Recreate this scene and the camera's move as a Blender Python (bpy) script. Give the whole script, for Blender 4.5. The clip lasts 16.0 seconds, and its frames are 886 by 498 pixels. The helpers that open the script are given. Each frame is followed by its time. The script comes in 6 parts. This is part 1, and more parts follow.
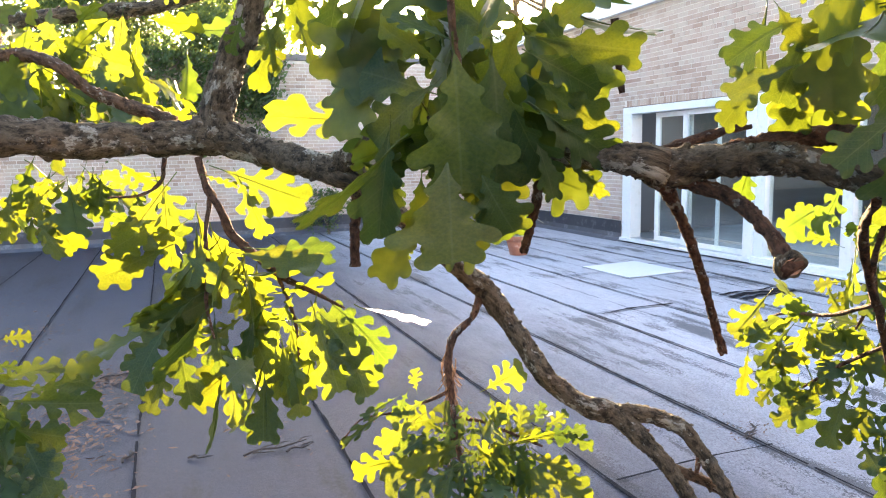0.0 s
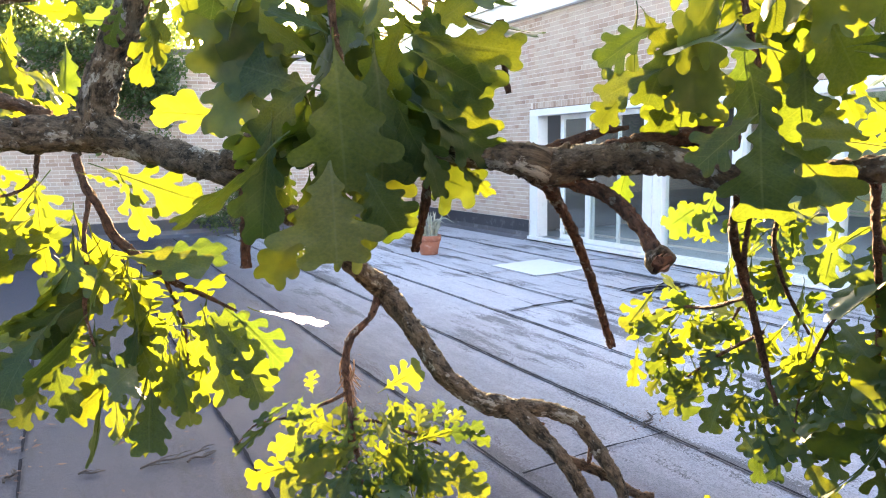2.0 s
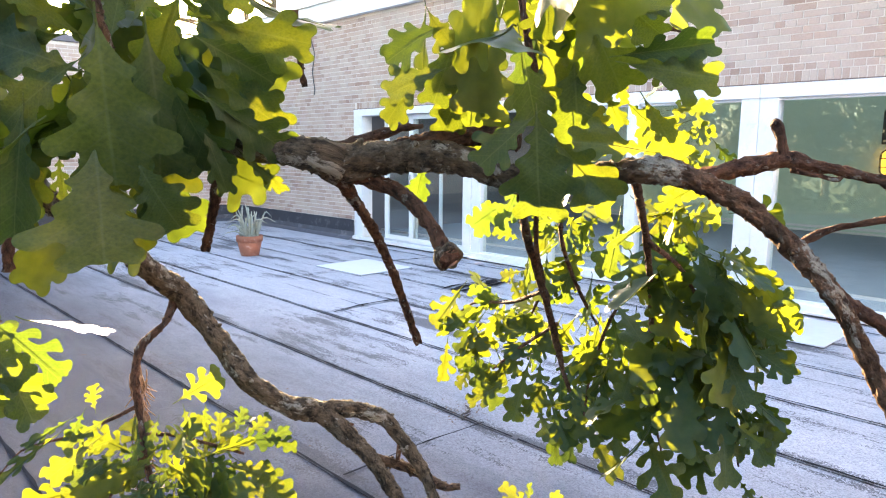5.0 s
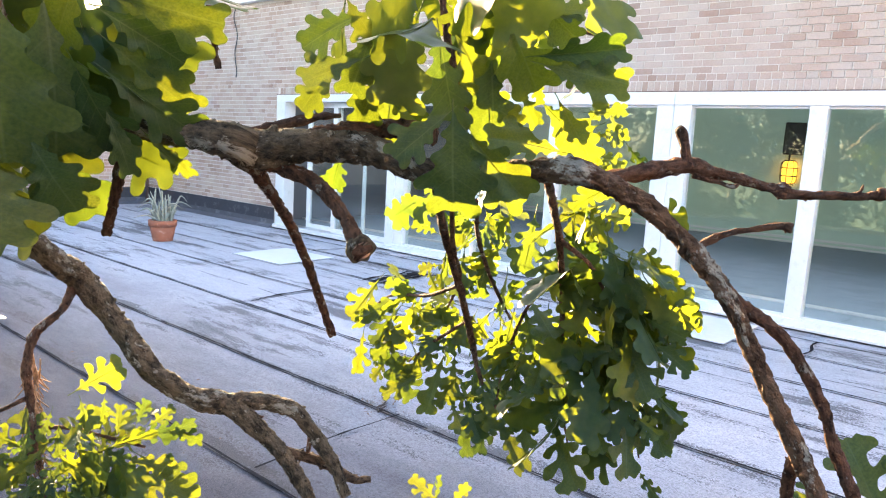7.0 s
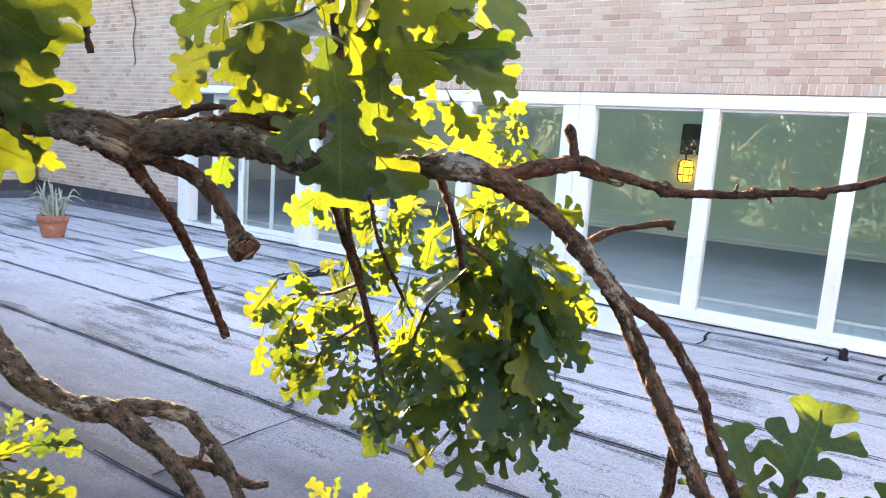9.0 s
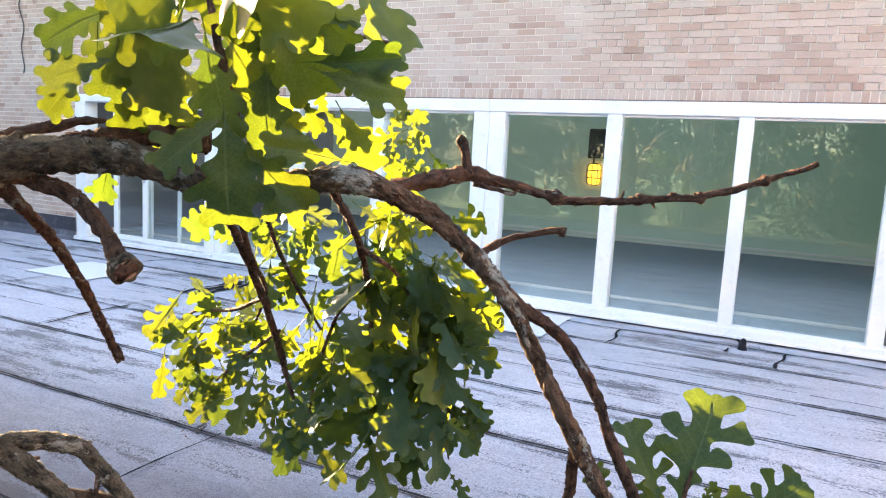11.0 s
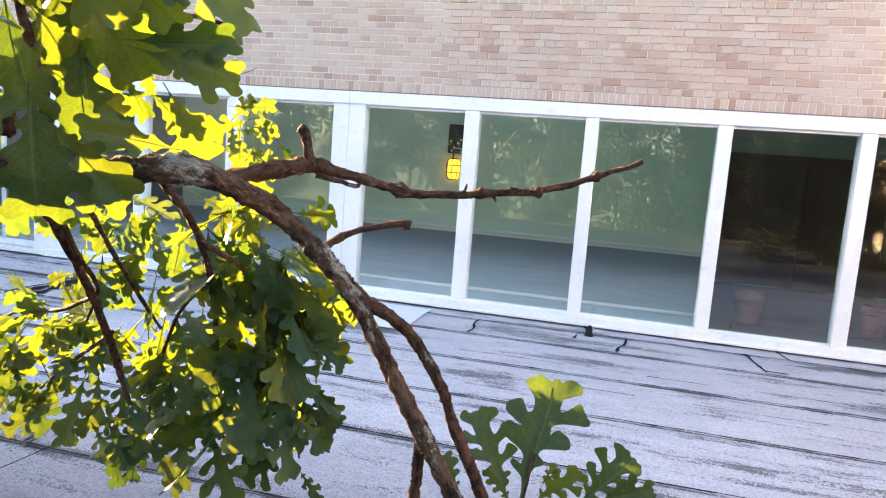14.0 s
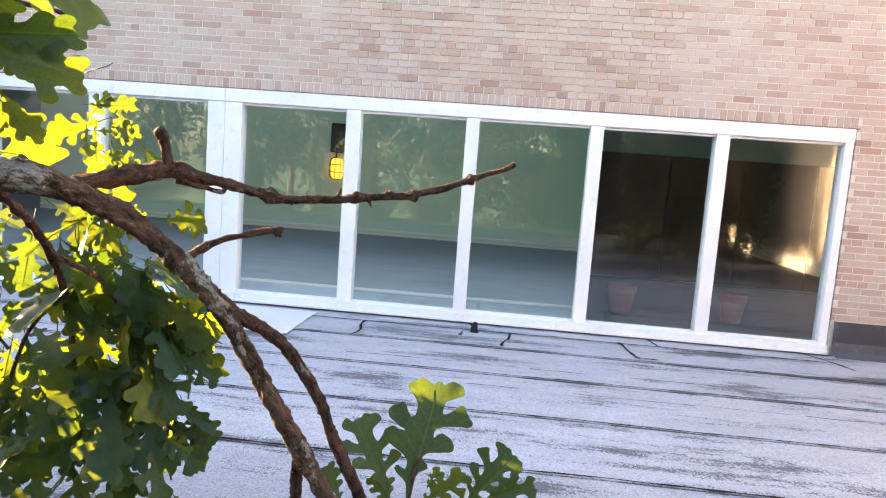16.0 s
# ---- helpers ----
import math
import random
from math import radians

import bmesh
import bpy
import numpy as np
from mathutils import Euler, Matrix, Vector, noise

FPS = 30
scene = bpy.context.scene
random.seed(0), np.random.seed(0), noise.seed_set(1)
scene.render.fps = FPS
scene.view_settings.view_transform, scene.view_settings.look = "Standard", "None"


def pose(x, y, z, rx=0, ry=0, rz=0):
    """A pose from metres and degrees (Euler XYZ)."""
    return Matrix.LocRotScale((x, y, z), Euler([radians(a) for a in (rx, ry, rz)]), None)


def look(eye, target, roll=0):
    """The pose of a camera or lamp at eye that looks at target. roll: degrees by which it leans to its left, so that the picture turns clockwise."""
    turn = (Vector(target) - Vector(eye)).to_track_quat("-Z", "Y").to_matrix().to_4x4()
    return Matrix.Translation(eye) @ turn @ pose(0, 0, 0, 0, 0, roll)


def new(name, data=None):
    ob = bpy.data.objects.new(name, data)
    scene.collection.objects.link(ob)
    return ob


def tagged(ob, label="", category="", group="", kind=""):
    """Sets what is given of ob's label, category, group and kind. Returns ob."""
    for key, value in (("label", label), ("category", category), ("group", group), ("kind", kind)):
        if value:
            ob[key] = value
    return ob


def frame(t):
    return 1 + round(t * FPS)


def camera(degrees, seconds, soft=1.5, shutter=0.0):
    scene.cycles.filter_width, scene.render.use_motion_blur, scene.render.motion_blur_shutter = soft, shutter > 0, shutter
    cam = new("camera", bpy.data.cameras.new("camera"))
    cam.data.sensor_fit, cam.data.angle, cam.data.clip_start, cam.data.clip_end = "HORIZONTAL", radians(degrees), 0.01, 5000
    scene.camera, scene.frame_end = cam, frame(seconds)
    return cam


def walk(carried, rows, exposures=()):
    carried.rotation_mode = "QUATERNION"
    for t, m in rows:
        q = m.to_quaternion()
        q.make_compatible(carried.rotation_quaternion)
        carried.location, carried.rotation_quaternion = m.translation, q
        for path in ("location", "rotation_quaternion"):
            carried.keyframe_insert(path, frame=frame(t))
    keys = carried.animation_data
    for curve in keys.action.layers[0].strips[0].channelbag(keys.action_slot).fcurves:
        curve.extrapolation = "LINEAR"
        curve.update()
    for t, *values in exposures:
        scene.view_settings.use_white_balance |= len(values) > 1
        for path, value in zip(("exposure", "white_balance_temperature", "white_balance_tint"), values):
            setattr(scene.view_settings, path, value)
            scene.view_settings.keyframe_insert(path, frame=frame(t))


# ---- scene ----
cam = camera(65.9, 16.0, soft=1.1)
EXPOSURE, SKY, SUN = 4.28, 0.085, 4.0
PATH = [
    (0, (-0.333, -1.531, 1.529), (0.403, 0.308, 1.252), -1.4),
    (0.5, (-0.32, -1.536, 1.525), (0.465, 0.283, 1.249), -1.6),
    (1, (-0.31, -1.538, 1.519), (0.517, 0.262, 1.248), -1.7),
    (1.5, (-0.308, -1.539, 1.518), (0.592, 0.224, 1.235), -1.0),
    (2, (-0.301, -1.54, 1.526), (0.664, 0.189, 1.244), -1.0),
    (2.5, (-0.298, -1.542, 1.528), (0.744, 0.142, 1.248), -1.1),
    (3, (-0.286, -1.546, 1.525), (0.824, 0.092, 1.238), -0.6),
    (3.5, (-0.276, -1.552, 1.521), (0.899, 0.038, 1.217), -0.3),
    (4, (-0.269, -1.549, 1.519), (0.978, -0.014, 1.221), -0.1),
    (6.5, (-0.25, -1.556, 1.524), (1.238, -0.253, 1.231), 2.5),
    (7, (-0.249, -1.557, 1.522), (1.271, -0.292, 1.223), 3.2),
    (7.5, (-0.238, -1.558, 1.522), (1.318, -0.336, 1.229), 3.2),
    (8, (-0.232, -1.556, 1.523), (1.364, -0.388, 1.227), 3.7),
    (8.5, (-0.229, -1.56, 1.523), (1.399, -0.433, 1.24), 3.8),
    (9, (-0.22, -1.567, 1.523), (1.449, -0.506, 1.228), 4.1),
    (11.5, (-0.202, -1.587, 1.531), (1.612, -0.784, 1.277), 3.3),
    (12, (-0.2, -1.587, 1.531), (1.64, -0.845, 1.277), 3.7),
    (12.5, (-0.197, -1.595, 1.535), (1.662, -0.901, 1.286), 3.5),
    (13, (-0.193, -1.598, 1.534), (1.689, -0.968, 1.28), 3.7),
    (13.5, (-0.193, -1.596, 1.532), (1.713, -1.047, 1.279), 4.1),
    (14, (-0.187, -1.602, 1.53), (1.738, -1.12, 1.276), 4.4),
    (14.5, (-0.189, -1.61, 1.529), (1.753, -1.208, 1.266), 4.7),
    (15, (-0.178, -1.605, 1.532), (1.777, -1.274, 1.267), 4.3),
    (15.5, (-0.17, -1.609, 1.534), (1.8, -1.372, 1.282), 4.7),
    (16, (-0.169, -1.61, 1.536), (1.812, -1.454, 1.304), 4.2),
]
walk(cam, [(t, look(eye, target, roll)) for t, eye, target, roll in PATH], exposures=[(0.0, EXPOSURE + 0.12, 7350, 17), (4.0, EXPOSURE + 0.16, 7350, 17), (8.0, EXPOSURE + 0.16, 7350, 17), (12.0, EXPOSURE, 7350, 17), (16.0, EXPOSURE - 0.10, 7350, 17)])

# ---- sky and sun ----
SUN_AZ, SUN_EL = 21.5, 12.0      # degrees clockwise from +y, and above the horizon
world = bpy.data.worlds.new("sky")
scene.world = world
world.use_nodes = True
wn = world.node_tree.nodes
sky = wn.new("ShaderNodeTexSky")
sky.sky_type, sky.sun_disc = "NISHITA", False
sky.sun_elevation, sky.sun_rotation = radians(SUN_EL), radians(SUN_AZ)
sky.air_density, sky.dust_density, sky.ozone_density = 1.0, 2.0, 1.5
wn["Background"].inputs["Strength"].default_value = SKY
world.node_tree.links.new(sky.outputs[0], wn["Background"].inputs["Color"])
sun_data = bpy.data.lights.new("sun", "SUN")
sun_data.energy, sun_data.angle, sun_data.color = SUN, radians(0.7), (1.0, 0.81, 0.50)
sun = new("sun", sun_data)
sx, sy, sz = (math.sin(radians(SUN_AZ)) * math.cos(radians(SUN_EL)), math.cos(radians(SUN_AZ)) * math.cos(radians(SUN_EL)), math.sin(radians(SUN_EL)))
sun.matrix_world = look((40 * sx, 40 * sy, 40 * sz), (0, 0, 0))

# area lamps added inside the window openings to brighten the rooms
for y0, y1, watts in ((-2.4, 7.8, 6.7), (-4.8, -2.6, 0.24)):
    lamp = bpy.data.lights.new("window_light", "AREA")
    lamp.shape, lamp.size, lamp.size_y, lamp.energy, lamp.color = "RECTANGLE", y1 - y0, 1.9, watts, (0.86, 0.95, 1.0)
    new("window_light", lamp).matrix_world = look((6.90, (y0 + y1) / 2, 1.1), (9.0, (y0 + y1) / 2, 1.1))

# ---- helpers of this scene ----


def part(name, bm, material, parent=None, label="", smooth=False):
    """One mesh object from a bmesh, under parent."""
    if "bark" in material.name:
        along = bm.verts.layers.float_vector.get("grain") or bm.verts.layers.float_vector.new("grain")
        girth = bm.verts.layers.float.get("girth") or bm.verts.layers.float.new("girth")
        common = max((v[girth] for v in bm.verts), default=0) or 0.05
        for v in bm.verts:
            if v[along].length_squared == 0:
                v[along], v[girth] = v.co, common
    me = bpy.data.meshes.new(name)
    bm.to_mesh(me)
    bm.free()
    me.materials.append(material)
    if smooth:
        me.polygons.foreach_set("use_smooth", [True] * len(me.polygons))
    ob = new(name, me)
    if parent:
        ob.parent = parent
    return tagged(ob, label)


def piece(name, me, parent, m):
    """One more object on a shared mesh."""
    ob = new(name, me)
    ob.parent = parent
    ob.matrix_basis = m
    return ob


def thing(name, label, category, loc=(0, 0, 0), group="", kind=""):
    ob = new(name)
    ob.location = loc
    ob.empty_display_size = 0.1
    return tagged(ob, label, category, group, kind)


def box(bm, x0, x1, y0, y1, z0, z1, bevel=0.0):
    """A box, its edges rounded by bevel, into bm."""
    lo = [min(x0, x1), min(y0, y1), min(z0, z1)]
    hi = [max(x0, x1), max(y0, y1), max(z0, z1)]
    m = Matrix.LocRotScale([(a + b) / 2 for a, b in zip(lo, hi)], None, [b - a for a, b in zip(lo, hi)])
    vs = bmesh.ops.create_cube(bm, size=1, matrix=m)["verts"]
    if bevel:
        es = list({e for v in vs for e in v.link_edges})
        bmesh.ops.bevel(bm, geom=es, offset=bevel, segments=2, profile=0.5, affect="EDGES")
    return bm


def boxed(*a, **k):
    return box(bmesh.new(), *a, **k)


def boxes_mesh(name, items):
    """One mesh of many plain blocks (x0, x1, y0, y1, z0, z1)."""
    vs, fs = [], []
    for x0, x1, y0, y1, z0, z1 in items:
        n = len(vs)
        vs += [(x0, y0, z0), (x1, y0, z0), (x1, y1, z0), (x0, y1, z0), (x0, y0, z1), (x1, y0, z1), (x1, y1, z1), (x0, y1, z1)]
        fs += [(n, n + 3, n + 2, n + 1), (n + 4, n + 5, n + 6, n + 7), (n, n + 1, n + 5, n + 4), (n + 1, n + 2, n + 6, n + 5), (n + 2, n + 3, n + 7, n + 6), (n + 3, n, n + 4, n + 7)]
    me = bpy.data.meshes.new(name)
    me.from_pydata(vs, [], fs)
    return me


def spline(points, n):
    """n points on a smooth line through points, each (x, y, z, radius)."""
    p = [np.array(q, float) for q in points]
    p = [2 * p[0] - p[1]] + p + [2 * p[-1] - p[-2]]
    out = []
    for i in range(n):
        u = i / (n - 1) * (len(p) - 3)
        k = min(int(u), len(p) - 4)
        s = u - k
        a, b, c, d = p[k:k + 4]
        out.append(0.5 * (2 * b + (c - a) * s + (2 * a - 5 * b + 4 * c - d) * s * s + (3 * b - a - 3 * c + d) * s ** 3))
    return out


def tube(bm, points, n=24, sides=10, rough=0.0, seed=0, cap=True):
    """A tapered, uneven limb through points (x, y, z, radius)."""
    pts = spline(points, n)
    rings = []
    up = Vector((0.13, 0.21, 0.97))
    for i, q in enumerate(pts):
        c = Vector(q[:3])
        way = Vector((pts[min(i + 1, n - 1)] - pts[max(i - 1, 0)])[:3]).normalized()
        u = way.cross(up).normalized()
        if u.length < 0.5:
            u = way.cross(Vector((1, 0, 0))).normalized()
        v = u.cross(way)
        ring = []
        for k in range(sides):
            a = 2 * math.pi * k / sides
            d = u * math.cos(a) + v * math.sin(a)
            r = max(q[3], 0.0006)
            if rough:
                w = c + d * r
                r *= 1 + rough * noise.noise(w * (0.55 / max(q[3], 0.006)) + Vector((seed, 0, 0))) + 0.6 * rough * noise.noise(w * (1.9 / max(q[3], 0.006)) + Vector((0, seed, 0)))
            ring.append(bm.verts.new(c + d * r))
        rings.append(ring)
    for a, b in zip(rings, rings[1:]):
        for k in range(sides):
            bm.faces.new((a[k], a[(k + 1) % sides], b[(k + 1) % sides], b[k]))
    if cap:
        bm.faces.new(rings[0][::-1])
        bm.faces.new(rings[-1])
    return bm


def nodes_of(name):
    m = bpy.data.materials.new(name)
    m.use_nodes = True
    return m, m.node_tree.nodes, m.node_tree.links, m.node_tree.nodes["Principled BSDF"]


def noise_node(n, l, co, scale, detail=5.0, rough=0.6, dims=None):
    t = n.new("ShaderNodeTexNoise")
    t.inputs["Scale"].default_value, t.inputs["Detail"].default_value, t.inputs["Roughness"].default_value = scale, detail, rough
    if dims:
        mp = n.new("ShaderNodeMapping")
        mp.inputs["Scale"].default_value = dims
        l.new(co, mp.inputs["Vector"])
        co = mp.outputs[0]
    l.new(co, t.inputs["Vector"])
    return t.outputs["Fac"]


def ramp(n, l, fac, *stops):
    r = n.new("ShaderNodeValToRGB")
    e = r.color_ramp.elements
    while len(e) < len(stops):
        e.new(0.5)
    for el, (p, c) in zip(e, stops):
        el.position = p
        el.color = (*c, 1) if len(c) == 3 else c
    l.new(fac, r.inputs["Fac"])
    return r.outputs["Color"]


def mixed(n, l, fac, a, b, how="MIX"):
    m = n.new("ShaderNodeMix")
    m.data_type, m.blend_type = "RGBA", how
    for sock, v in ((m.inputs["Factor"], fac), (m.inputs[6], a), (m.inputs[7], b)):
        if isinstance(v, (int, float)):
            sock.default_value = v
        elif isinstance(v, tuple):
            sock.default_value = (*v, 1)
        else:
            l.new(v, sock)
    return m.outputs[2]


def bumped(n, l, fac, b, strength=0.3, dist=0.01):
    k = n.new("ShaderNodeBump")
    k.inputs["Strength"].default_value, k.inputs["Distance"].default_value = strength, dist
    l.new(fac, k.inputs["Height"])
    l.new(k.outputs[0], b.inputs["Normal"])


def coords(n):
    return n.new("ShaderNodeNewGeometry").outputs["Position"]


def plain(name, color, roughness=0.6, grain=0.12, scale=30.0, bump=0.1, metallic=0.0, spots=None):
    """A painted or cast surface: colour with grain at two scales and slight relief."""
    m, n, l, b = nodes_of(name)
    co = coords(n)
    f1, f2 = noise_node(n, l, co, scale), noise_node(n, l, co, scale / 14, 3)
    dark, light = tuple(c * (1 - grain) for c in color), tuple(min(1, c * (1 + grain)) for c in color)
    c1 = ramp(n, l, f1, (0.3, dark), (0.7, light))
    c2 = mixed(n, l, 0.5, c1, ramp(n, l, f2, (0.35, dark), (0.65, light)))
    if spots:
        fac = ramp(n, l, noise_node(n, l, co, scale / 3, 6, 0.7), (0.56, (0, 0, 0)), (0.66, (0.8, 0.8, 0.8)))
        c2 = mixed(n, l, fac, c2, spots)
    l.new(c2, b.inputs["Base Color"])
    b.inputs["Roughness"].default_value, b.inputs["Metallic"].default_value = roughness, metallic
    bumped(n, l, f1, b, bump, 0.004)
    return m


# ---- materials ----


def brick_material(name, joined):
    m, n, l, b = nodes_of(name)
    co = coords(n)
    rnd = n.new("ShaderNodeNewGeometry").outputs["Random Per Island"] if joined else n.new("ShaderNodeObjectInfo").outputs["Random"]
    c = ramp(n, l, rnd, (0.0, (0.37, 0.235, 0.185)), (0.08, (0.45, 0.305, 0.24)), (0.35, (0.51, 0.37, 0.30)), (0.6, (0.545, 0.41, 0.34)), (0.85, (0.565, 0.44, 0.37)), (1.0, (0.53, 0.42, 0.35)))
    grain = ramp(n, l, noise_node(n, l, co, 60, 6, 0.7), (0.25, (0.74, 0.72, 0.70)), (0.75, (1.0, 1.0, 1.0)))
    c = mixed(n, l, 1.0, c, grain, "MULTIPLY")
    wash = ramp(n, l, noise_node(n, l, co, 1.3, 5, 0.65), (0.45, (0, 0, 0)), (0.75, (0.45, 0.45, 0.45)))
    c = mixed(n, l, wash, c, (0.52, 0.45, 0.40))
    l.new(c, b.inputs["Base Color"])
    b.inputs["Roughness"].default_value = 0.88
    bumped(n, l, noise_node(n, l, co, 140, 4, 0.7), b, 0.35, 0.004)
    return m


BRICK, BRICKS = brick_material("brick_single", False), brick_material("brick_joined", True)
MORTAR = plain("mortar", (0.64, 0.565, 0.50), 0.95, 0.18, 60, 0.4)


def roof_material(name, dark_tone, coat, start, reach):
    """Roofing felt with an aluminium coat, darker towards the open side: grit, bands along the sheets, dark laps."""
    m, n, l, b = nodes_of(name)
    co = coords(n)
    rnd = n.new("ShaderNodeObjectInfo").outputs["Random"]
    gen, sep, place = n.new("ShaderNodeTexCoord").outputs["Generated"], n.new("ShaderNodeSeparateXYZ"), n.new("ShaderNodeSeparateXYZ")
    l.new(gen, sep.inputs[0])
    l.new(co, place.inputs[0])
    grit = noise_node(n, l, co, 85, 5, 0.9)
    bands = noise_node(n, l, co, 1.0, 7, 0.68, (3.4, 0.50, 1))
    patch = noise_node(n, l, co, 1.5, 7, 0.7, (1, 0.5, 1))

    def weigh(items, start_value=0.0):
        total = None
        for fac, weight in items:
            k = n.new("ShaderNodeMath")
            k.operation = "MULTIPLY_ADD"
            l.new(fac, k.inputs[0])
            k.inputs[1].default_value = weight
            if total is None:
                k.inputs[2].default_value = start_value
            else:
                l.new(total, k.inputs[2])
            total = k.outputs[0]
        return total

    # share of the pale tone: rises with x, broken up by noise
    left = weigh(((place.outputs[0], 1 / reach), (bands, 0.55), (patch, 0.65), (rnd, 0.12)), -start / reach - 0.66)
    thin = ramp(n, l, left, (0.0, dark_tone), (0.25, tuple(p + (q - p) * 0.16 for p, q in zip(dark_tone, coat))), (0.62, tuple(p + (q - p) * 0.55 for p, q in zip(dark_tone, coat))), (1.0, coat))
    tone = ramp(n, l, noise_node(n, l, co, 5, 5, 0.65, (1, 0.35, 1)), (0.3, (0.80, 0.80, 0.80)), (0.7, (1, 1, 1)))
    c = mixed(n, l, 1.0, thin, tone, "MULTIPLY")
    grain = n.new("ShaderNodeTexVoronoi")
    grain.inputs["Scale"].default_value = 130
    l.new(co, grain.inputs["Vector"])
    cell = n.new("ShaderNodeSeparateXYZ")
    l.new(grain.outputs["Color"], cell.inputs[0])
    laps = ramp(n, l, sep.outputs[0], (0.0, (1, 1, 1)), (0.02, (0.75, 0.75, 0.75)), (0.11, (0, 0, 0)), (0.96, (0, 0, 0)), (1.0, (0.6, 0.6, 0.6)))
    c = mixed(n, l, 1.0, c, ramp(n, l, cell.outputs[1], (0.0, (0.66, 0.66, 0.66)), (0.5, (0.96, 0.96, 0.96)), (1.0, (1.14, 1.14, 1.14))), "MULTIPLY")
    zone = weigh(((ramp(n, l, bands, (0.49, (0, 0, 0)), (0.62, (1, 1, 1))), 0.66), (ramp(n, l, patch, (0.49, (0, 0, 0)), (0.64, (1, 1, 1))), 0.42), (laps, 0.50), (grit, 0.7), (cell.outputs[0], -0.50)), -0.31)
    wear = ramp(n, l, zone, (0.27, (0, 0, 0)), (0.38, (1, 1, 1)))
    c = mixed(n, l, wear, c, mixed(n, l, 0.74, c, (0.018, 0.017, 0.020)))
    l.new(c, b.inputs["Base Color"])
    b.inputs["Roughness"].default_value = 0.60
    b.inputs["Specular IOR Level"].default_value = 0.32
    bumped(n, l, grit, b, 0.7, 0.008)
    return m


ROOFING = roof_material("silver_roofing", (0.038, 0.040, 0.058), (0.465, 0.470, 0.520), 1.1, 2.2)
ROOFING_OLD = plain("bare_felt", (0.06, 0.057, 0.062), 0.7, 0.3, 60, 0.3)
PATCH = plain("new_patch", (0.62, 0.63, 0.66), 0.5, 0.06, 14, 0.1)
TAR = plain("tar", (0.020, 0.019, 0.022), 0.95, 0.3, 50, 0.5)
TAR.node_tree.nodes["Principled BSDF"].inputs["Specular IOR Level"].default_value = 0.05
FLASHING = plain("black_flashing", (0.035, 0.036, 0.045), 0.5, 0.25, 18, 0.3, spots=(0.10, 0.10, 0.11))
COATED = plain("coated_cant", (0.085, 0.085, 0.10), 0.55, 0.3, 10, 0.2, spots=(0.20, 0.20, 0.22))
WHITE = plain("white_paint", (0.72, 0.72, 0.715), 0.42, 0.05, 26, 0.06, spots=(0.62, 0.61, 0.585))
FASCIA = plain("fascia_white", (0.78, 0.80, 0.82), 0.5, 0.05, 9, 0.05)
ALU = plain("track_metal", (0.55, 0.56, 0.58), 0.35, 0.1, 40, 0.05, metallic=0.8)
COPING = plain("coping_stone", (0.16, 0.14, 0.15), 0.7, 0.2, 20, 0.2)
TERRACOTTA = plain("terracotta", (0.33, 0.115, 0.065), 0.85, 0.16, 34, 0.2, spots=(0.50, 0.27, 0.20))
# terracotta darkened in colour for the dim pots indoors
DIM_CLAY = plain("dim_red_clay", (0.150, 0.040, 0.034), 0.85, 0.16, 34, 0.2)
SOIL = plain("soil", (0.05, 0.040, 0.026), 0.95, 0.4, 120, 0.8)
GREEN_WALL = plain("green_room_paint", (0.50, 0.68, 0.57), 0.75, 0.05, 5, 0.03)
# dark grey that puts the dim interior behind the door into the colour
DIM_WALL = plain("dim_room_grey", (0.12, 0.13, 0.155), 0.75, 0.06, 5, 0.03)
# one dark brown for floor, side wall and partition face of room_2
DARK_WALL = plain("dark_room_tone", (0.10, 0.075, 0.062), 0.8, 0.15, 5, 0.05)
ROOM_FLOOR = plain("room_carpet", (0.22, 0.28, 0.345), 0.9, 0.15, 40, 0.1)
# brown of a mirrored building, put on panels behind the glass
REFLECTION_BROWN = plain("reflection_brown", (0.17, 0.10, 0.075), 0.55, 0.25, 7, 0.05)
CUT_WOOD = plain("weathered_cut_wood", (0.27, 0.17, 0.13), 0.9, 0.5, 150, 0.6, spots=(0.07, 0.045, 0.035))
CATKIN = plain("dry_catkin", (0.26, 0.15, 0.085), 0.9, 0.3, 90, 0.3)
IRON = plain("dark_iron", (0.03, 0.03, 0.032), 0.5, 0.2, 60, 0.1, metallic=0.6)
RUSTY = plain("rusty_pipe", (0.14, 0.09, 0.075), 0.8, 0.3, 40, 0.2)
CABLE = plain("cable", (0.05, 0.05, 0.055), 0.6, 0.2, 60, 0.1)
GRASS = plain("lawn", (0.07, 0.10, 0.035), 0.95, 0.45, 3, 0.4)
DEBRIS = plain("dry_litter", (0.14, 0.082, 0.055), 0.9, 0.45, 60, 0.3)
DEADWOOD = plain("grey_deadwood", (0.05, 0.038, 0.032), 0.9, 0.3, 120, 0.6)


